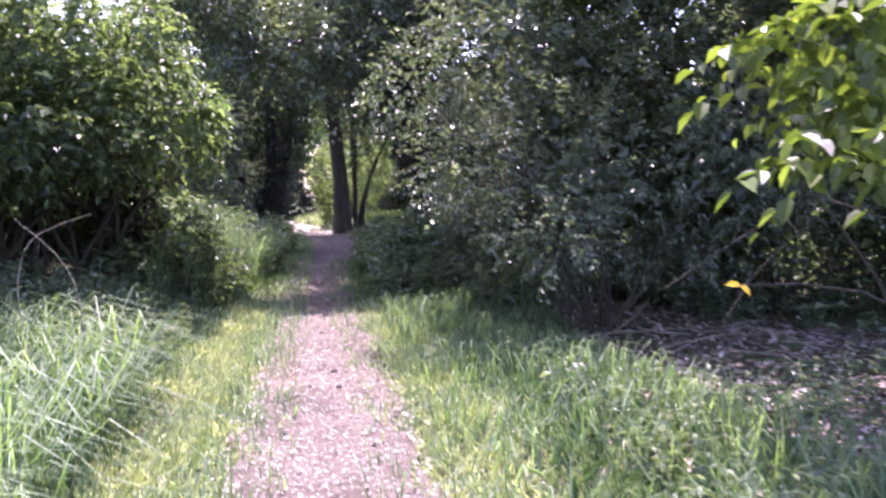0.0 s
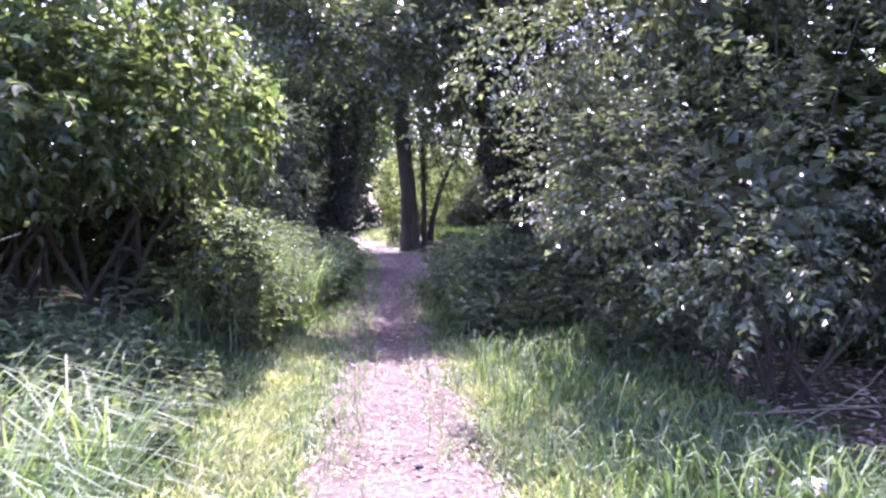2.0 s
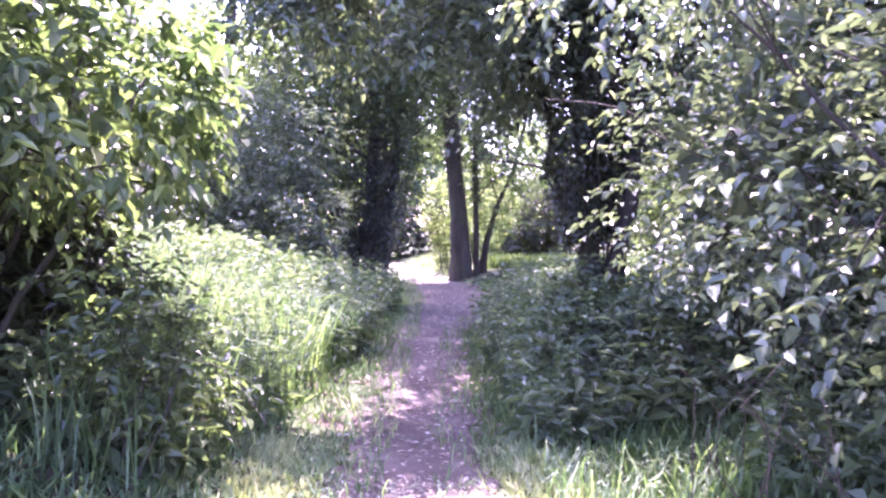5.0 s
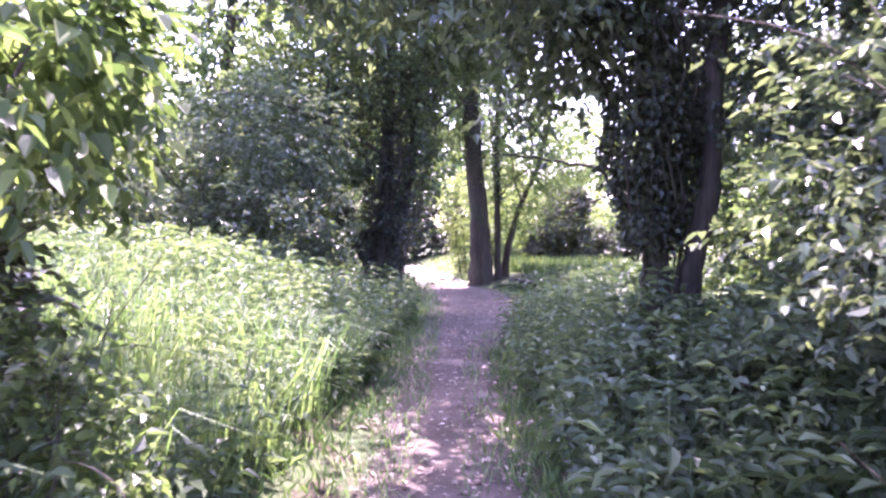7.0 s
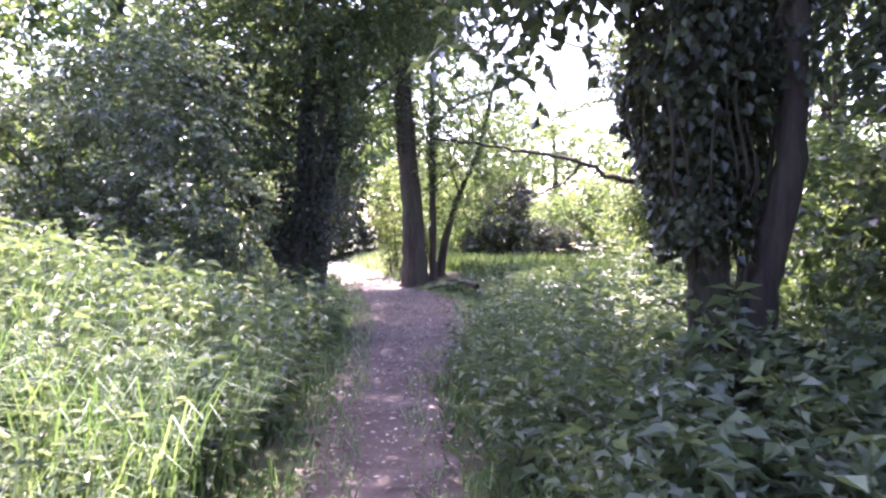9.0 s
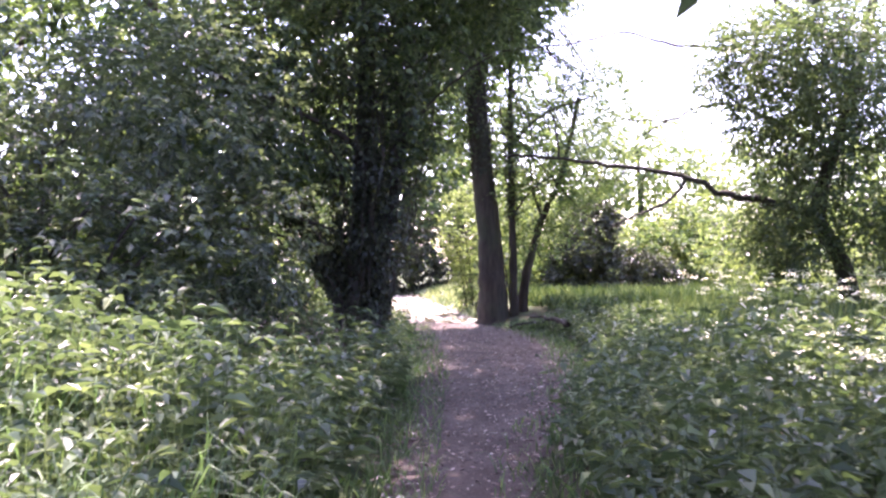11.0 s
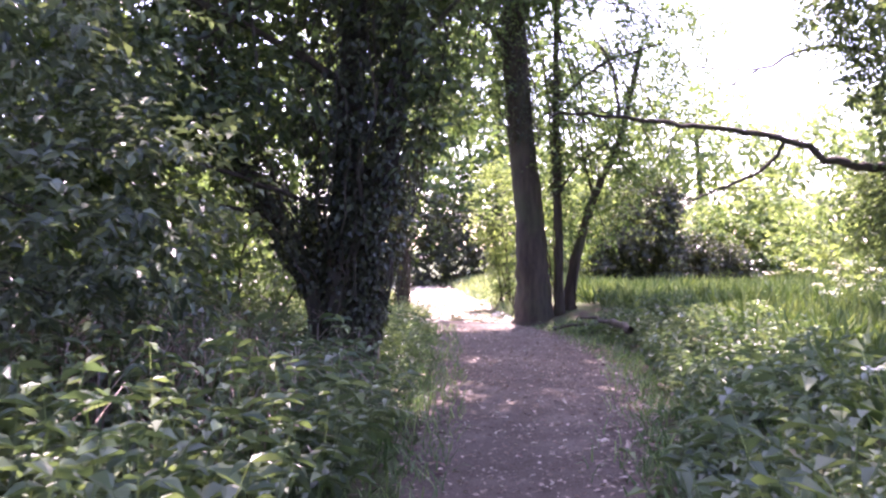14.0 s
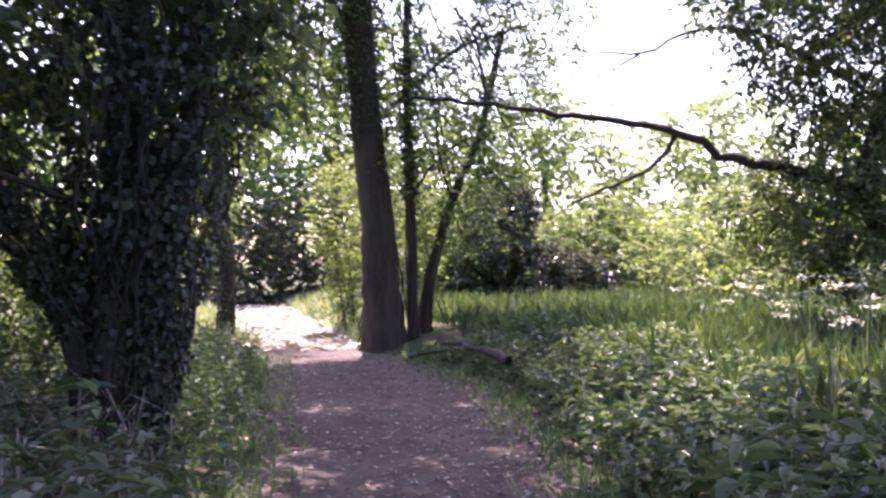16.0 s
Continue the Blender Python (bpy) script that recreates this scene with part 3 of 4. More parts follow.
# ---- middle stretch ----
tree("tree", [([(1.72, 15.35, hz(1.7, 15.3)), (1.7, 15.3, 1.4), (1.62, 15.3, 2.6), (1.5, 15.5, 5.0), (1.6, 16.4, 7.0)], 0.12, 0.07), ([(1.9, 15.2, hz(1.9, 15.2)), (1.95, 15.25, 1.2), (2.12, 15.3, 2.0), (2.14, 15.3, 3.0), (2.5, 15.6, 5.5)], 0.1, 0.07)],
     [([(1.6, 15.3, 3.2), (0.9, 15.0, 3.7), (0.0, 14.4, 3.9), (-0.9, 13.8, 3.8), (-1.8, 14.0, 4.3)], 0.05, 0.012), ([(2.1, 15.3, 3.4), (3.0, 15.0, 4.0), (4.0, 14.6, 4.6)], 0.05, 0.015), ([(1.6, 16.3, 6.6), (1.8, 18.2, 7.0), (1.7, 21.0, 7.2)], 0.06, 0.02)],
     "twin-stemmed tree thickly clad in ivy beside the path", bark=BARK_DARK, crown=[(1.5, 15.1, 4.8, 1.9, 1.4, 1.0), (-0.4, 14.0, 3.75, 1.5, 0.9, 0.75), (3.6, 15.2, 3.9, 1.5, 1.6, 1.5), (0.95, 15.0, 3.5, 0.6, 0.7, 0.6), (-1.8, 14.4, 4.7, 1.1, 0.9, 0.8), (2.9, 15.9, 3.2, 0.8, 0.7, 0.9), (0.8, 15.6, 3.3, 0.6, 0.5, 0.7), (3.4, 15.2, 2.7, 0.9, 0.8, 0.7)], leaf=DOGWOOD, density=34, size=0.11, seed=5.0, gaps=-0.3, shade_roof=[(1.3, 17.6, 7.0, 1.7, 2.1, 0.6), (4.0, 18.2, 6.4, 1.5, 2.6, 0.5), (0.6, 21.2, 7.2, 2.0, 2.2, 0.6)],
     ivy=[([(1.88, 15.5, 1.7), (1.85, 15.5, 4.6)], (0.16, 0.4), 4500), ([(1.62, 15.3, 1.6), (1.55, 15.25, 2.9), (1.4, 15.3, 4.8)], (0.22, 0.62), 10000), ([(1.05, 15.2, 3.3), (0.75, 15.1, 4.4)], (0.2, 0.45), 2400), ([(1.72, 15.3, 0.4), (1.68, 15.3, 1.9)], 0.14, 400), ([(2.12, 15.3, 2.4), (2.16, 15.3, 3.6)], 0.13, 300)])
shrub("bramble", (2.0, 13.9), [(1.45, 13.9, 0.55, 0.6, 0.9, 0.5), (2.4, 13.5, 0.7, 0.8, 0.8, 0.6), (3.5, 14.0, 0.8, 0.9, 0.9, 0.65), (1.6, 14.6, 0.75, 0.5, 0.5, 0.5), (2.4, 14.5, 0.85, 0.5, 0.45, 0.5)], NETTLE, "low shaded bramble thicket round the ivy-clad tree", density=46, size=0.1, core=0.3, seed=58.0, stems=9, thick=0.007, gaps=0.1, category="bramble")
shrub("bush", (4.6, 16.6), [(4.1, 16.6, 1.9, 0.9, 0.8, 1.0), (5.3, 16.8, 2.6, 1.1, 0.9, 1.3), (6.6, 16.4, 2.0, 1.1, 0.9, 1.4)], YEW, "dark leafy bush behind the ivy-clad tree", density=24, size=0.13, core=0.3, seed=59.0, stems=6, gaps=0.1)
shrub("bush", (3.7, 18.0), [(3.6, 17.9, 1.7, 0.9, 0.8, 0.9), (4.6, 18.2, 1.6, 1.0, 0.9, 1.1)], SHRUB, "leafy green bush between path and meadow", density=32, size=0.1, core=0.2, seed=57.0, stems=6, thick=0.015)
shrub("bush", (-3.6, 21.0), [(-3.5, 21.2, 1.5, 1.4, 1.5, 1.0), (-2.4, 22.6, 1.8, 0.9, 1.0, 0.9), (-4.8, 20.6, 2.2, 1.3, 1.4, 1.0), (-3.2, 22.2, 3.1, 1.4, 1.3, 1.0)],
      DOGWOOD, "dark blue-green bush on the bank under the trees", density=30, gaps=0.4, size=0.095, lump=0.35, seed=6.0, stems=10, core=0.4)
tree("tree", [([(-1.55, 26.55, hz(-1.55, 26.55) - 0.05), (-1.52, 26.5, 1.2), (-1.48, 26.5, 2.4), (-1.4, 26.6, 4.8), (-1.4, 26.8, 7.6)], 0.2, 0.1), ([(-1.34, 26.42, hz(-1.34, 26.42) - 0.05), (-1.24, 26.42, 1.3), (-0.98, 26.4, 2.6), (-0.75, 26.4, 4.6)], 0.12, 0.06), ([(-1.76, 26.5, hz(-1.76, 26.5) - 0.05), (-1.82, 26.5, 0.9), (-2.15, 26.5, 1.7), (-2.9, 26.6, 2.9), (-3.3, 26.6, 4.4)], 0.11, 0.06)],
     [([(-1.7, 26.4, 1.9), (-2.8, 25.6, 2.3), (-4.0, 24.8, 2.4)], 0.03, 0.01), ([(-1.5, 26.4, 3.2), (-2.9, 25.4, 3.9), (-4.4, 24.4, 4.2)], 0.05, 0.015), ([(-1.2, 26.3, 2.9), (-0.4, 25.9, 3.8), (0.4, 25.4, 4.3)], 0.03, 0.01), ([(-1.4, 26.8, 6.5), (-0.2, 27.0, 7.2), (1.0, 27.2, 7.5)], 0.05, 0.015), ([(-2.2, 26.4, 1.8), (-3.4, 25.8, 2.0), (-4.6, 25.4, 1.8)], 0.025, 0.008), ([(-2.6, 26.5, 2.5), (-3.6, 26.2, 2.6), (-5.0, 26.0, 2.4)], 0.025, 0.008)],
     "old many-stemmed tree smothered in ivy beside the path", bark=BARK_DARK, crown=[(-3.0, 25.9, 4.6, 1.9, 1.5, 1.0), (-1.2, 26.2, 5.3, 1.3, 1.6, 1.3), (-2.1, 26.9, 6.9, 2.2, 2.1, 1.3), (-2.9, 25.7, 3.1, 1.3, 1.0, 0.8), (-0.75, 26.2, 4.4, 0.75, 0.9, 1.2), (-0.6, 26.4, 3.0, 0.35, 0.4, 0.7), (-4.2, 26.0, 2.4, 1.1, 0.8, 0.7), (-4.6, 26.6, 3.9, 1.4, 1.1, 1.0), (0.4, 26.6, 5.6, 1.2, 1.3, 0.9)], leaf=YEW, density=21, size=0.125, seed=7.0, gaps=0.05, core=0.3, shade_roof=[(0.4, 27.4, 7.6, 2.0, 2.2, 0.6), (0.6, 24.4, 7.4, 1.8, 2.0, 0.6), (-2.6, 29.8, 6.8, 1.6, 1.4, 0.4), (-3.0, 24.2, 7.0, 1.5, 1.3, 0.5)],
     ivy=[([(-1.5, 26.5, 0.3), (-1.5, 26.5, 1.8)], (0.2, 0.27), 2200), ([(-1.5, 26.5, 1.3), (-1.45, 26.5, 3.0), (-1.4, 26.6, 5.4)], (0.28, 0.85), 7500), ([(-1.33, 26.4, 0.3), (-1.24, 26.42, 1.2), (-0.98, 26.4, 2.6), (-0.75, 26.4, 5.0)], (0.12, 0.5), 6400), ([(-1.85, 26.5, 1.1), (-2.15, 26.5, 1.7), (-2.8, 26.6, 2.8), (-3.2, 26.6, 4.2)], (0.14, 0.45), 3600)])
shrub("bush", (-3.4, 29.4), [(-3.2, 29.4, 1.5, 1.0, 0.8, 1.0), (-4.5, 29.6, 1.9, 1.2, 0.9, 1.2)], YEW, "dark bush behind the ivy-clad tree", density=30, size=0.1, core=0.3, seed=54.0)
tree("tree", [([(-5.5, 28, 0.1), (-5.4, 28, 3), (-5.0, 28.2, 8)], 0.2, 0.1)], [], "tall green tree behind the bank", crown=[(-5.5, 28, 3.0, 2.4, 2.0, 1.6), (-5.6, 28.4, 6.0, 2.4, 2.0, 1.8), (-8.5, 27, 4.0, 2.6, 2.4, 2.6), (-4.6, 27, 1.3, 1.8, 1.4, 1.0), (-3.1, 28.2, 3.7, 1.6, 1.1, 1.7)], leaf=OAK, density=9, size=0.2, gaps=0.2, seed=8.0)
tree("tree", [([(-9.0, 15, 0.6), (-9.1, 15, 3), (-9.0, 15.2, 7)], 0.17, 0.1)], [], "tall green tree behind the bank", crown=[(-8.8, 15.5, 2.8, 2.2, 2.2, 1.6), (-9.4, 15, 5.4, 2.4, 2.4, 1.6), (-10.0, 19, 3.4, 2.4, 2.6, 2.6), (-7.4, 22, 3.6, 1.6, 1.6, 2.2)], leaf=OAK, density=7, size=0.29, gaps=-0.4, seed=9.0)

# ---- the far end of the path ----
tree("tree", [([(0.82, 35.0, hz(0.82, 35) - 0.1), (0.76, 35.0, 1.0), (0.7, 35.0, 2.1), (0.42, 35.0, 5.2), (0.3, 35.1, 9.0)], 0.37, 0.2), ([(1.3, 34.9, hz(1.3, 34.9) - 0.05), (1.26, 34.9, 2.0), (1.2, 34.9, 4.8), (1.3, 35.0, 8.0)], 0.09, 0.05), ([(1.5, 35.2, hz(1.5, 35.2) - 0.05), (1.62, 35.2, 1.2), (1.95, 35.2, 2.4), (2.5, 35.2, 3.7), (2.9, 35.2, 5.5)], 0.11, 0.05)],
     [([(0.4, 35, 5.4), (-0.6, 34.5, 6.2), (-1.6, 34, 6.5)], 0.07, 0.02), ([(1.3, 34.9, 4.4), (2.0, 34.6, 5.0), (3.2, 34.4, 5.4)], 0.05, 0.015), ([(1.28, 34.9, 2.6), (1.7, 34.6, 3.2), (2.2, 34.3, 3.5)], 0.03, 0.008), ([(2.0, 35.2, 2.5), (1.7, 34.8, 3.6), (1.8, 34.6, 4.6)], 0.03, 0.008)],
     "large leaning tree trunk with slender side stems at the path", crown=[(0.5, 34.8, 7.0, 2.2, 2.0, 1.5), (2.0, 34.9, 4.4, 1.5, 1.3, 1.1), (-1.0, 34.5, 5.8, 1.4, 1.4, 1.3), (2.2, 35.2, 2.9, 1.1, 1.0, 0.8), (3.4, 35.6, 3.9, 1.0, 0.9, 0.9), (3.4, 35.2, 5.8, 1.4, 1.2, 1.1), (-0.7, 34.8, 4.5, 1.0, 0.9, 0.8), (2.8, 36.2, 4.5, 1.5, 1.1, 1.7), (1.4, 35.1, 3.4, 0.8, 0.6, 1.4), (1.9, 35.7, 2.2, 0.8, 0.6, 0.9), (0.6, 35.6, 5.2, 1.3, 0.9, 1.1), (2.4, 35.6, 4.6, 1.3, 0.9, 1.0)], leaf=OAK, density=24, size=0.1, gaps=0.3, seed=10.0, core=0.1, shade_roof=[(0.6, 32.6, 8.6, 2.2, 2.2, 0.6), (1.6, 36.2, 9.0, 2.0, 1.6, 0.6), (0.4, 35.0, 7.4, 1.6, 1.2, 0.9)],
     ivy=[([(0.55, 35.0, 3.6), (0.42, 35, 5.2), (0.35, 35, 7.0)], 0.36, 2200), ([(1.25, 34.9, 2.6), (1.2, 34.9, 5.0)], 0.16, 800)])
tree("tree", [([(7.7, 31.0, 0.3), (7.45, 31.0, 1.5), (7.0, 31.0, 2.5), (7.5, 31.0, 4.2), (8.3, 31.2, 7.0)], 0.19, 0.09)],
     [([(6.95, 31.0, 2.4), (5.95, 31.3, 2.72), (5.2, 31.3, 2.85), (4.53, 31.3, 3.18), (3.4, 31.6, 3.42), (1.95, 31.95, 3.64), (0.9, 32.1, 3.75)], 0.085, 0.02), ([(4.53, 31.3, 3.18), (4.2, 31.3, 2.75), (3.5, 31.3, 2.42), (3.0, 31.3, 2.2)], 0.04, 0.012), ([(7.3, 31.0, 3.6), (5.8, 31.6, 4.6), (5.0, 32.0, 4.7), (4.4, 32.4, 4.48), (3.4, 32.5, 4.55)], 0.045, 0.012), ([(4.4, 32.4, 4.48), (3.9, 32.4, 4.2), (3.5, 32.4, 4.05)], 0.02, 0.006), ([(2.05, 31.95, 3.66), (2.0, 32, 4.15), (1.9, 32, 4.6), (1.6, 32, 5.0)], 0.028, 0.01), ([(7.8, 31.1, 5.2), (5.6, 32.4, 6.0), (4.6, 33, 6.25), (3.6, 33.1, 6.55), (2.55, 33, 6.3), (0.85, 33, 6.1), (-0.6, 33, 5.65)], 0.04, 0.01), ([(7.8, 31.0, 5.3), (4.6, 30.0, 7.2), (1.2, 29.0, 8.0)], 0.06, 0.02)],
     "spreading tree with a long bare bough over the clearing", bark=BARK_DARK, crown=[(7.4, 30.8, 3.4, 1.8, 2.0, 1.4), (7.0, 31.0, 5.6, 1.7, 2.0, 1.4), (8.8, 30.4, 2.6, 1.8, 2.0, 1.6), (6.3, 32.0, 2.2, 0.9, 1.2, 0.8), (5.7, 31.2, 5.5, 1.2, 1.2, 1.1), (6.4, 30.9, 4.3, 1.3, 1.3, 0.9), (6.4, 30.6, 1.9, 0.8, 1.0, 0.9), (6.2, 29.4, 5.2, 1.1, 1.2, 1.2), (7.6, 29.6, 4.4, 1.3, 1.2, 1.4)], leaf=YEW, density=25, size=0.115, seed=11.0, gaps=-0.1, shade_roof=[(1.0, 28.8, 8.0, 1.9, 2.2, 0.6), (4.2, 27.2, 8.0, 1.9, 2.0, 0.5)])
tree("tree", [([(-2.04, 36.8, 0.0), (-2.0, 36.8, 1.2), (-2.15, 36.8, 3.0), (-2.3, 36.9, 6.0)], 0.14, 0.08)], [], "ivy-clad tree beside the sunny clearing", bark=BARK_DARK, crown=[(-3.4, 37.4, 4.4, 2.0, 2.0, 1.6), (-2.6, 36.8, 6.4, 2.0, 1.8, 1.4), (-1.3, 37.2, 4.6, 1.2, 1.2, 1.1), (-3.0, 38.2, 2.6, 1.2, 1.2, 1.0)], leaf=OAK, density=16, size=0.11, seed=12.0, ivy=[([(-2.02, 36.8, 0.5), (-2.15, 36.8, 3.0)], 0.22, 900)])
# Bushes of the bright clearing take the leaf with sunlight in its colour.
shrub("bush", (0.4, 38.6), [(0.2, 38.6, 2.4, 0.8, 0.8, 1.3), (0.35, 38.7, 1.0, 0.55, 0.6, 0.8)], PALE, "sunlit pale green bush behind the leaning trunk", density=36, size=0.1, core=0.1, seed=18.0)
shrub("bush", (4.4, 42.5), [(4.2, 42.5, 2.1, 0.9, 0.8, 1.2), (5.1, 42.6, 1.2, 0.9, 0.8, 0.9), (3.5, 42.8, 1.1, 0.8, 0.7, 0.9), (4.7, 42.4, 2.9, 0.5, 0.5, 0.6), (6.4, 43.0, 0.9, 1.0, 0.7, 0.8)], IVY, "dark evergreen bush across the meadow", density=40, size=0.13, seed=13.0, gaps=0.2, lump=0.4)
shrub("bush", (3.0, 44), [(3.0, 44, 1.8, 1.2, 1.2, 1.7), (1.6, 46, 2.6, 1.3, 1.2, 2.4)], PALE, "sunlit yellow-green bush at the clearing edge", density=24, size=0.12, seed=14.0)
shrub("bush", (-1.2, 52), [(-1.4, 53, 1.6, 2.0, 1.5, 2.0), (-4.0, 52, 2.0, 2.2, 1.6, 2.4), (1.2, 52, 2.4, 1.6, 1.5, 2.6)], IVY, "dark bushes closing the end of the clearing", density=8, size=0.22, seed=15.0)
for x, y, tall in ((3.5, 50, 4.2), (6.5, 51, 3.4), (9.5, 50, 4.0), (12.5, 47, 3.8), (15.5, 43, 4.0)):
    # The hedge's sunlight is partly in this lighter leaf colour.
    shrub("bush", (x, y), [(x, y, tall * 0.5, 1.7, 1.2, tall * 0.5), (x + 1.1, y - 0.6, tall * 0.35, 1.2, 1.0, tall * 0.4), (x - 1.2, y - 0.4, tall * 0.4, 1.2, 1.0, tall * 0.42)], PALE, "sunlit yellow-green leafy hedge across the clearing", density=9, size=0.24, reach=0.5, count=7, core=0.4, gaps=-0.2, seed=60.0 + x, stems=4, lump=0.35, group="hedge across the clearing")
far = [(-9, 40, 6), (-14, 50, 9), (-7, 58, 15), (0, 63, 14), (9, 58, 9), (15, 54, 8.5), (21, 46, 7), (14, 40, 6), (24, 34, 8), (-12, 30, 8), (12, 22, 6), (15, 14, 8), (10, 9, 7), (-11, 10, 7), (-13, 0, 7), (15, -3, 7), (-9, -24, 8), (0, -28, 9), (9, -24, 8)]
# Trees behind the bright clearing get the sunlit leaf colour, the rest the canopy leaf.
for q, (x, y, tall) in enumerate(far):
    s = tall / 7
    tree("tree", [([(x, y, hz(x, y) - 0.1), (x + 0.1, y, tall * 0.4), (x - 0.1, y, tall * 0.8)], 0.18 * s, 0.07)], [], "leafy tree in the wood around the clearing", crown=[(x, y, tall * 0.66, 3.2 * s, 2.8 * s, tall * 0.34), (x - 1.9 * s, y + 0.5, tall * 0.34, 2.2 * s, 2.0 * s, tall * 0.3), (x + 2.0 * s, y - 0.4, tall * 0.32, 2.2 * s, 2.0 * s, tall * 0.3)], leaf=PALE if q in (4, 5, 7) else OAK, density=1.8 if tall > 12 else 3.0 if y > 5 else 1.0, size=0.46 if tall > 12 else 0.36 if y > 5 else 0.55, reach=0.9, count=6, gaps=0.1 if y > 5 else 0.4, core=0.15, seed=20.0 + q, group="trees of the surrounding wood")
# The far right bushes get the sunlit leaf colour as well.
for q, (x, y) in enumerate([(-7.5, 24.5), (-8.0, 31), (-5.2, 34), (-6.5, 42), (9.5, 38), (10.5, 44), (8.0, 48), (8.5, 19), (7.5, 14.5)]):
    shrub("bush", (x, y), [(x, y, 1.3, 1.7, 1.3, 1.3), (x + 1.3, y + 0.5, 1.0, 1.3, 1.1, 1.0), (x - 1.1, y + 0.3, 1.9, 1.3, 1.1, 1.3)], PALE if x > 9 else OAK, "leafy green bush at the edge of the wood", density=10, size=0.15, core=0.25, seed=40.0 + q, stems=5, group="bushes at the wood edge")

# ---- undergrowth ----
off_path = lambda x, y: (x < path_left(y) - 0.1) | (x > path_right(y) + 0.1)
tall_left = lambda x, y: x < path_left(y) - np.interp(y, [0, 6, 9, 12, 16, 20, 26], [0.75, 0.8, 1.0, 0.75, 0.5, 0.38, 0.2])
bank_left = lambda x, y: tall_left(x, y) & ((x > -2.0) | (y > 12.4))
right_bank = lambda x, y: x > path_right(y) + 0.35
worn = lambda x, y: (x < path_left(y) + 0.05 - rng.random(len(x)) * 0.4) | (x > path_right(y) - 0.05 + rng.random(len(x)) * 0.4)
grass("tall_grass", on_ground(7500, -4.2, -0.9, 1.5, 6.8, 0.2, 1.0, tall_left), 0.64, 1.05, 0.006, GRASS, "tall drooping green grass at the path side")
grass("tall_grass", on_ground(15500, -5.5, -0.7, 10.5, 18.8, 0.1, 2.0, bank_left), 0.74, 0.65, 0.005, GRASS, "tall sunlit grass on the bank")
herbs("weeds", on_ground(2300, -5.5, -0.7, 11.0, 19.5, 0.1, 3.0, bank_left), 0.76, 0.12, NETTLE, "leafy nettles among tall grass on the bank")
herbs("weeds", on_ground(1700, -4.5, -0.6, 17.0, 24.5, 0, 4.0, lambda x, y: tall_left(x, y) & ((y < 21.8) | (x > -1.2) | (rng.random(len(x)) < 0.3))), 0.8, 0.175, NETTLE, "leafy shaded weeds beside the path", pairs=5, aspect=0.48, fine=True)
herbs("weeds", on_ground(650, -4.0, -0.7, 15.5, 20.5, 0, 4.2, tall_left), 0.8, 0.18, NETTLE, "broad-leaved weeds on the shaded bank", pairs=5, aspect=0.48, fine=True)
herbs("weeds", on_ground(1200, -4.5, -0.6, 24.0, 34.0, 0.1, 4.5, tall_left), 0.5, 0.13, NETTLE, "low shaded weeds beside the path")
herbs("weeds", on_ground(420, 1.5, 4.4, 3.2, 6.4, 0.3, 5.5), 0.26, 0.09, NETTLE, "low leafy plants in the grass beside dry litter", pairs=4, fine=True)
herbs("weeds", on_ground(1100, -4.5, -1.3, 5.2, 9.6, 0.1, 5.0), 0.42, 0.12, NETTLE, "low leafy weeds below the bush")
herbs("weeds", on_ground(1900, 0.6, 5.0, 10.3, 21.0, 0.1, 6.0, lambda x, y: (x > path_right(y) + 0.35) & ((y > 12.2) | (x > 1.9))), 0.8, 0.155, NETTLE, "thick leafy undergrowth beside the path", pairs=6, aspect=0.48)
herbs("weeds", on_ground(1200, 4.0, 9.5, 9.0, 21.0, 0.1, 15.0), 0.6, 0.16, NETTLE, "leafy undergrowth behind the bushes", pairs=4)
herbs("weeds", on_ground(2600, 0.9, 5.0, 20.0, 33.0, 0.1, 7.0, lambda x, y: right_bank(x, y) & ((y < 24.5) | (x < path_right(y) + 1.9))), 0.31, 0.14, NETTLE, "low leafy plants covering the bank", pairs=4, aspect=0.55)
turf("meadow_grass", on_ground(34000, 1.6, 11.0, 21.0, 46.0, 0.1, 8.0, lambda x, y: x > path_right(y) + 1.5), 0.36, 0.011, MEADOW, "sunlit meadow grass in the clearing")
# Far grass takes the pale blades too, for the bright sun there.
turf("meadow_grass", on_ground(9000, -6.0, 0.6, 36.0, 54.0, 0.1, 9.0, off_path), 0.3, 0.022, SUNLIT_TURF, "grass at the end of the path, sunlight put into its pale colour")
trodden = lambda x, y: worn(x, y) & (np.maximum(path_left(y) - x, x - path_right(y)) < 0.5 + 0.7 * rng.random(len(x)) ** 1.5)
# Worn verge; its pale blades carry the sunlight in their colour.
turf("verge_grass", on_ground(60000, -1.7, 1.75, 2.5, 12.5, 0, 10.0, trodden), 0.09, 0.009, SUNLIT_TURF, "short worn grass along the path, sunlight put into its pale colour", lay=0.7)
turf("verge_grass", on_ground(30000, -2.4, 2.6, 2.5, 12.5, 0, 10.5, lambda x, y: np.maximum(path_left(y) - x, x - path_right(y)) > 0.6 + 0.3 * rng.random(len(x))), 0.13, 0.009, GRASS, "short green grass beside the worn verge", lay=0.6)
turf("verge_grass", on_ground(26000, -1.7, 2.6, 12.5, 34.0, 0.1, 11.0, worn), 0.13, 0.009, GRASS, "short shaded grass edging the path")
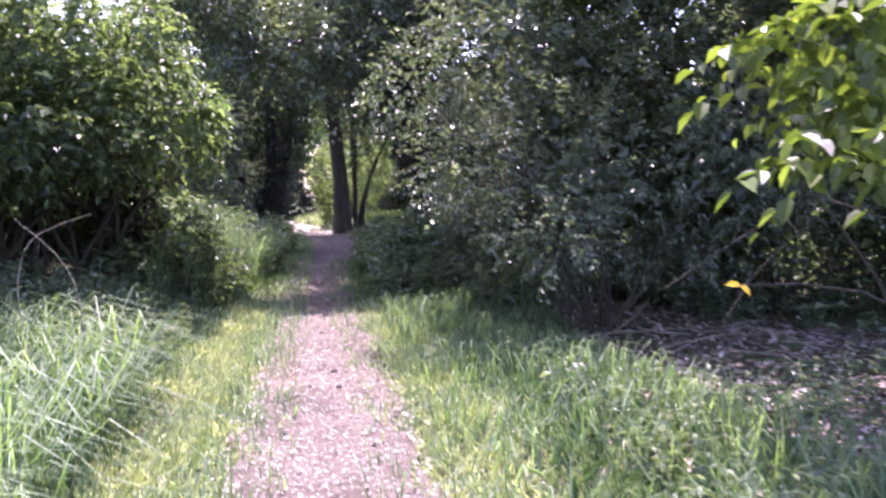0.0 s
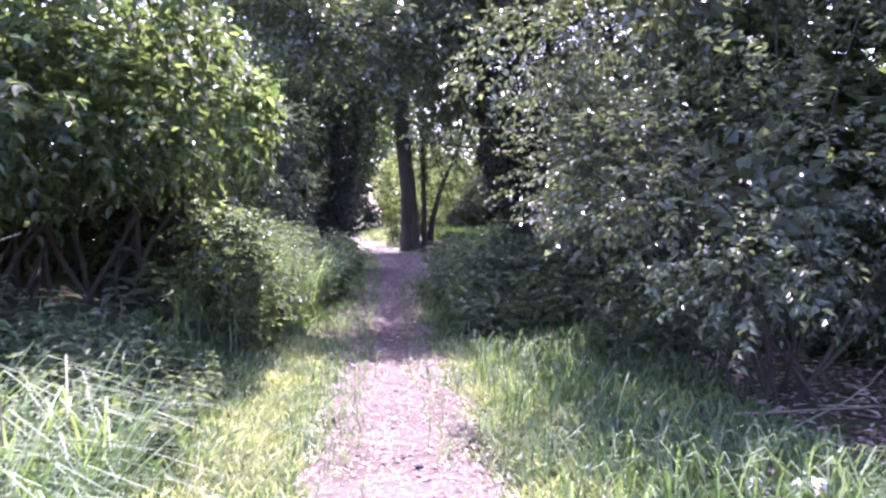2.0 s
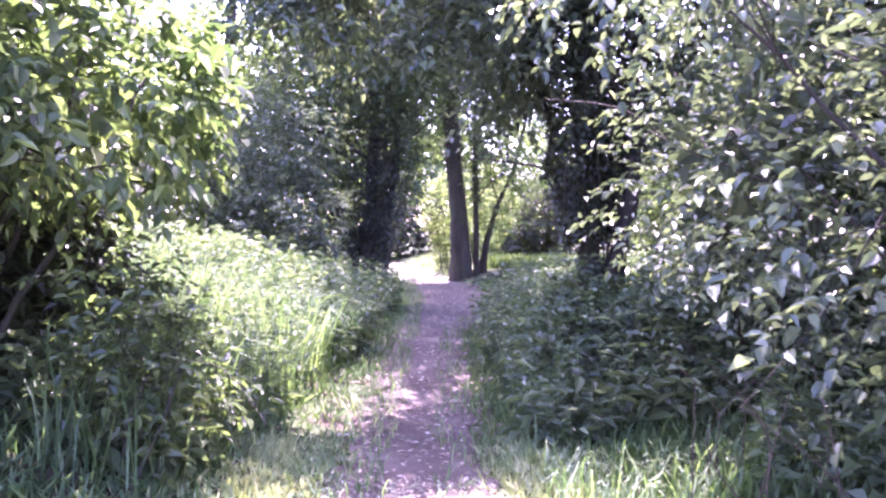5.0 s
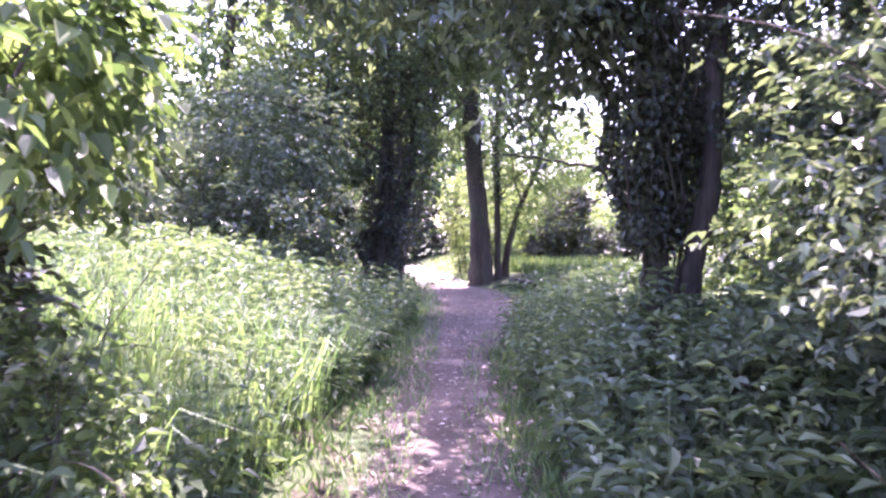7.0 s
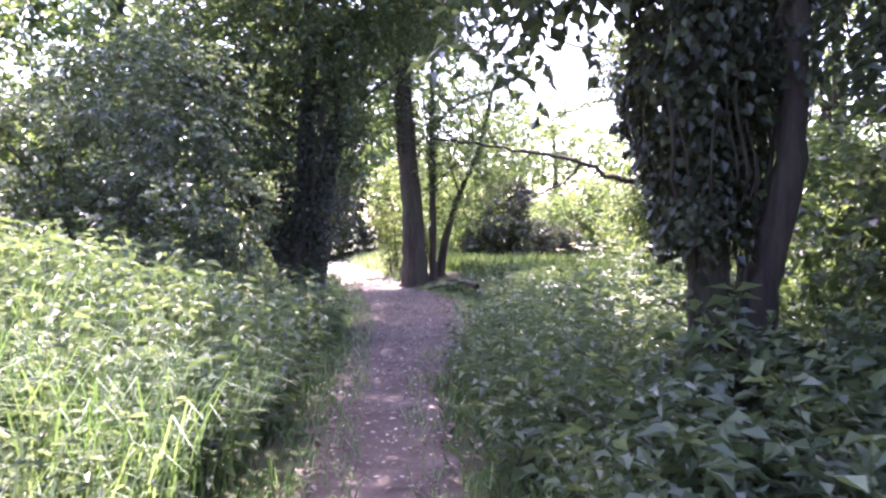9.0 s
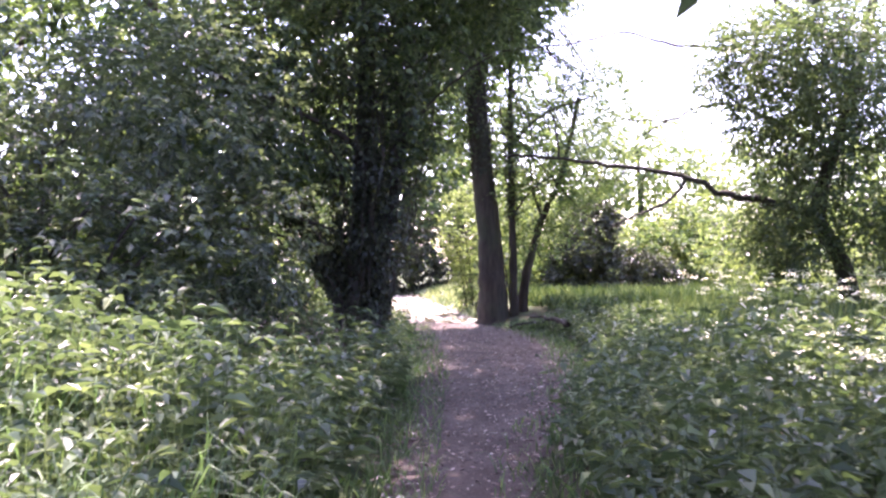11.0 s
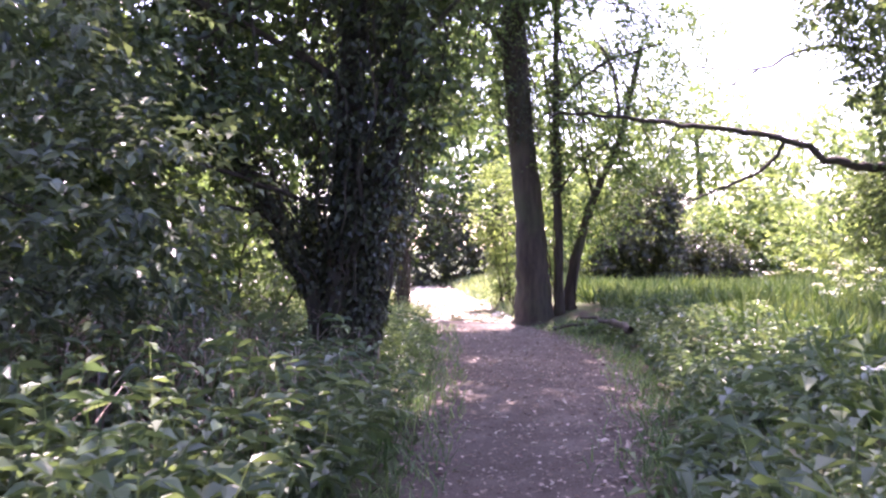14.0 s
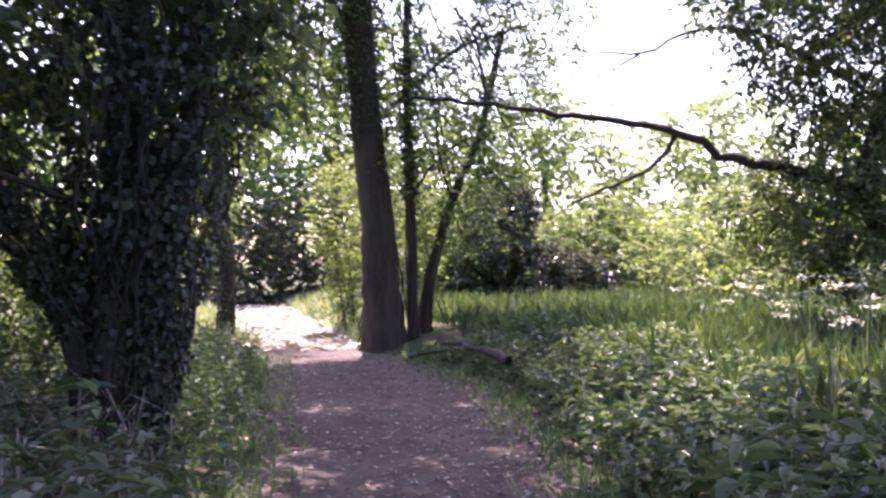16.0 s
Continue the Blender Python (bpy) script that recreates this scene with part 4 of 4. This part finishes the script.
grass("tall_grass", on_ground(4900, 0.7, 3.2, 3.0, 12.6, 0.5, 12.0, lambda x, y: (y > 10.6) | (x < np.interp(y, [3, 5.5, 7.5, 9], [3.2, 2.8, 1.9, 1.6]))), 0.29, 0.8, 0.005, GRASS, "tufts of green grass beside the path")

far_off = lambda x, y: (x < -4.5) | (x > 5.0) | (y < 2.0)
herbs("ground_cover", on_ground(2200, -13.0, 13.0, -9.0, 40.0, 0.1, 19.0, lambda x, y: far_off(x, y) & off_path(x, y)), 0.35, 0.22, NETTLE, "low green plants covering the woodland floor", pairs=3, aspect=0.6)
grass("dead_stalks", on_ground(1700, -3.4, -1.1, 21.8, 26.2, 0.5, 20.0), 0.6, 1.3, 0.006, LITTER, "dead brown stalks among the weeds")
near_edge = lambda x, y: (np.abs(x - path_left(y)) < 0.28) | (np.abs(x - path_right(y)) < 0.28)
grass("edge_grass", on_ground(18000, -1.3, 1.9, 2.5, 34.0, 0.35, 13.0, near_edge), 0.17, 0.9, 0.0045, GRASS, "uneven grass overhanging the path edges")
herbs("dock", on_ground(70, 0.85, 2.2, 12.2, 14.6, 0, 16.0), 0.42, 0.26, NETTLE, "broad-leaved dock plants at the path side", pairs=4, aspect=0.42, fine=True)
herbs("dock", on_ground(60, 1.2, 3.0, 22.0, 27.0, 0, 17.0, right_bank), 0.4, 0.22, NETTLE, "broad-leaved dock plants on the bank", pairs=4, aspect=0.42, fine=True)
herbs("dock", on_ground(70, -2.6, -1.2, 10.8, 13.6, 0, 18.0, tall_left), 0.5, 0.24, NETTLE, "broad-leaved dock plants at the bank foot", pairs=4, aspect=0.45, fine=True)

# ---- litter ----


def litter(name, n, x0, x1, y0, y1, size, label, keep=None, mat=LITTER, slim=0.5):
    P = on_ground(n, x0, x1, y0, y1, 0, 0, keep)
    P[:, 2] = np.maximum(P[:, 2] + 0.025, 0.004)
    A = rng.normal(0, 1, P.shape) * np.array([1, 1, 0.12])
    L = size * rng.uniform(0.4, 1.4, len(P))
    V, F = leaves(P, A, np.array([0, 0, 1.0]) + rng.normal(0, 0.2, P.shape), L, L * slim, False, 0.15, 0.05)
    return tagged(new(name, make_mesh(name, [(V, F, 0)], [mat])), label, "leaf litter", kind="stuff")


litter("leaf_litter", 6500, -0.9, 1.7, 2.0, 34.0, 0.05, "scattered dry leaf bits on the path", lambda x, y: ~off_path(x, y))
litter("leaf_litter", 8000, 1.6, 5.5, 3.2, 10.5, 0.085, "dry brown leaves under the bush")
litter("straw", 1500, -1.9, 2.2, 2.5, 12.0, 0.1, "bits of dry straw in the worn grass", worn, STRAW, 0.08)


def parsley(name, P, tall, label):
    """Cow parsley: stalks with flat heads of small white flowers."""
    n = len(P)
    T = tall * rng.uniform(0.7, 1.2, n)
    top = P + np.stack([rng.normal(0, 0.08, n), rng.normal(0, 0.08, n), T], 1)
    m = 16
    a, r = rng.uniform(0, 2 * math.pi, (n, m)), 0.09 * np.sqrt(rng.random((n, m)))
    c = top[:, None] + np.stack([np.cos(a) * r, np.sin(a) * r, rng.normal(0, 0.015, (n, m))], -1)
    c = c.reshape(-1, 3)
    V, F = leaves(c, rng.normal(0, 1, c.shape) * np.array([1, 1, 0.2]), np.array([0, 0, 1.0]) + rng.normal(0, 0.2, c.shape), 0.035, 0.03, False, 0.1, 0.05)
    side = np.array([0.004, 0, 0])
    S = np.stack([P - side, P + side, top + side * 0.5, top - side * 0.5], 1).reshape(-1, 3)
    return tagged(new(name, make_mesh(name, [(V, F, 0), (S, np.arange(n * 4).reshape(-1, 4), 1)], [FLOWER, NETTLE])), label, "flowers", kind="stuff")


parsley("cow_parsley", on_ground(380, 3.4, 8.5, 24.0, 31.0, 0.5, 14.0), 0.8, "white cow parsley flowers along the meadow edge")
# Some of these white heads stand in for highlights on the weed leaves.
parsley("cow_parsley", on_ground(80, 1.9, 4.2, 17.5, 22.6, 0.2, 14.5, right_bank), 0.55, "white cow parsley flowers among the path-side weeds, some for leaf highlights")


def lump(name, place, size, mat, label, category, flat=0.7, group=""):
    """An uneven rounded stone."""
    bm = bmesh.new()
    bmesh.ops.create_icosphere(bm, subdivisions=2, radius=1)
    for v in bm.verts:
        v.co *= 1 + 0.25 * noise.noise(v.co * 1.3 + Vector((place[0], place[1], 0)))
        v.co.z *= flat
        v.co *= size
    mesh = bpy.data.meshes.new(name)
    bm.to_mesh(mesh)
    bm.free()
    mesh.materials.append(mat)
    ob = new(name, mesh)
    ob.location = (place[0], place[1], max(hz(place[0], place[1]), -0.01) + size * flat * 0.6)
    return tagged(ob, label, category, group)


for x, y, size in ((0.09, 7.56, 0.03), (0.12, 6.95, 0.025), (-0.1, 7.0, 0.02), (-0.25, 5.6, 0.022), (0.3, 5.3, 0.02)):
    lump("stone", (x, y), size, STONE, "small dark stone lying on the path", "stone", group="stones on the path")
for x, y, size in ((1.93, 6.6, 0.09), (1.75, 6.85, 0.05), (1.85, 6.3, 0.05), (2.05, 6.35, 0.04)):
    lump("stone", (x, y), size, CHALK, "pale chalky stone in the grass", "stone", group="pale stones in the grass")


def stick(points, radius, label, mat=DRY, name="stick"):
    line = bend(points, 6, radius * 0.4)
    ob = new(name, make_mesh(name, [(*tube(line - line[0], np.linspace(radius, radius * 0.4, len(line)), 6, 0.06), 0)], [mat], True))
    ob.location = line[0]
    return tagged(ob, label, "stick")


stick([(-1.75, 5.9, 0.1), (-1.9, 5.9, 0.8), (-1.82, 5.9, 1.2), (-1.45, 5.9, 1.38)], 0.006, "dry bent stalk leaning from the grass")
stick([(-1.5, 5.85, 0.1), (-1.55, 5.85, 0.95), (-1.9, 5.85, 1.35)], 0.005, "dry broken stalk among tall grass")
stick([(2.2, 8.3, 0.12), (3.0, 8.1, 0.2), (3.9, 8.0, 0.25)], 0.009, "dry fallen branch under the bush")
stick([(3.0, 7.4, 0.1), (3.5, 7.7, 0.2), (4.2, 7.7, 0.22)], 0.008, "dry fallen branch under the bush")
stick([(2.4, 7.9, 0.1), (2.75, 7.75, 0.35), (2.9, 7.6, 0.6)], 0.007, "dry stick propped in leaf litter")
stick([(2.0, 30.2, 0.32), (1.85, 31.0, 0.36), (1.75, 32.0, 0.33), (1.5, 32.8, 0.28)], 0.06, "weathered log along the bank by the path", BARK)
stick([(1.1, 33.6, 0.05), (1.5, 33.1, 0.14), (2.0, 32.8, 0.25)], 0.04, "bare root running out from the trunk", BARK)
# Pale bits lighten this stretch of path in place of glaring sunlight.
litter("straw", 9000, -0.6, 0.6, 2.5, 11.6, 0.035, "pale straw bits added to lighten the sunlit path", None, STRAW, 0.2)
# Large pale pieces put the far track's sun glare into its colour.
litter("straw", 9000, -4.5, 0.4, 35.3, 50.0, 0.28, "pale straw sheet added to whiten the sunlit far track", None, STRAW, 0.3)
litter("leaf_litter", 5500, -0.9, 1.7, 11.0, 34.5, 0.045, "brown leaf bits trodden into the shaded path", lambda x, y: ~off_path(x, y))
litter("leaf_litter", 2600, -1.1, 2.0, 12.0, 34.0, 0.075, "fallen leaves along the path edges", near_edge)
for q in range(14):
    x, y = rng.uniform(1.9, 4.4), rng.uniform(6.6, 8.9)
    a, far_end = rng.uniform(0, 2 * math.pi), rng.uniform(0.3, 0.8)
    z = hz(x, y) + 0.03
    tip = (x + math.cos(a) * far_end, y + math.sin(a) * far_end * 0.6)
    stick([(x, y, z), ((x + tip[0]) / 2, (y + tip[1]) / 2, z + 0.05), (tip[0], tip[1], hz(*tip) + rng.uniform(0.02, 0.2))], rng.uniform(0.005, 0.012), "dry fallen twig in leaf litter under the bush")
for q in range(10):
    x, y = rng.uniform(1.3, 2.1), rng.uniform(8.6, 11.5)
    stick([(x, y, hz(x, y) - 0.02), (x + rng.normal(0, 0.1), y, 0.5), (x + rng.normal(0, 0.25), y + rng.normal(0, 0.1), rng.uniform(0.8, 1.1))], 0.005, "thin dead stalk standing at the bush foot", LITTER_STEM, "dead_stalk")
litter("leaf_litter", 2600, 0.6, 2.6, 21.5, 33.5, 0.075, "brown leaves drifted against the bank", lambda x, y: np.abs(x - path_right(y) - 0.1) < 0.5 * rng.random(len(x)))
litter("leaf_litter", 500, -0.9, 1.7, 11.0, 34.0, 0.055, "pale dry leaf flecks on the shaded path", lambda x, y: ~off_path(x, y), STRAW, 0.45)
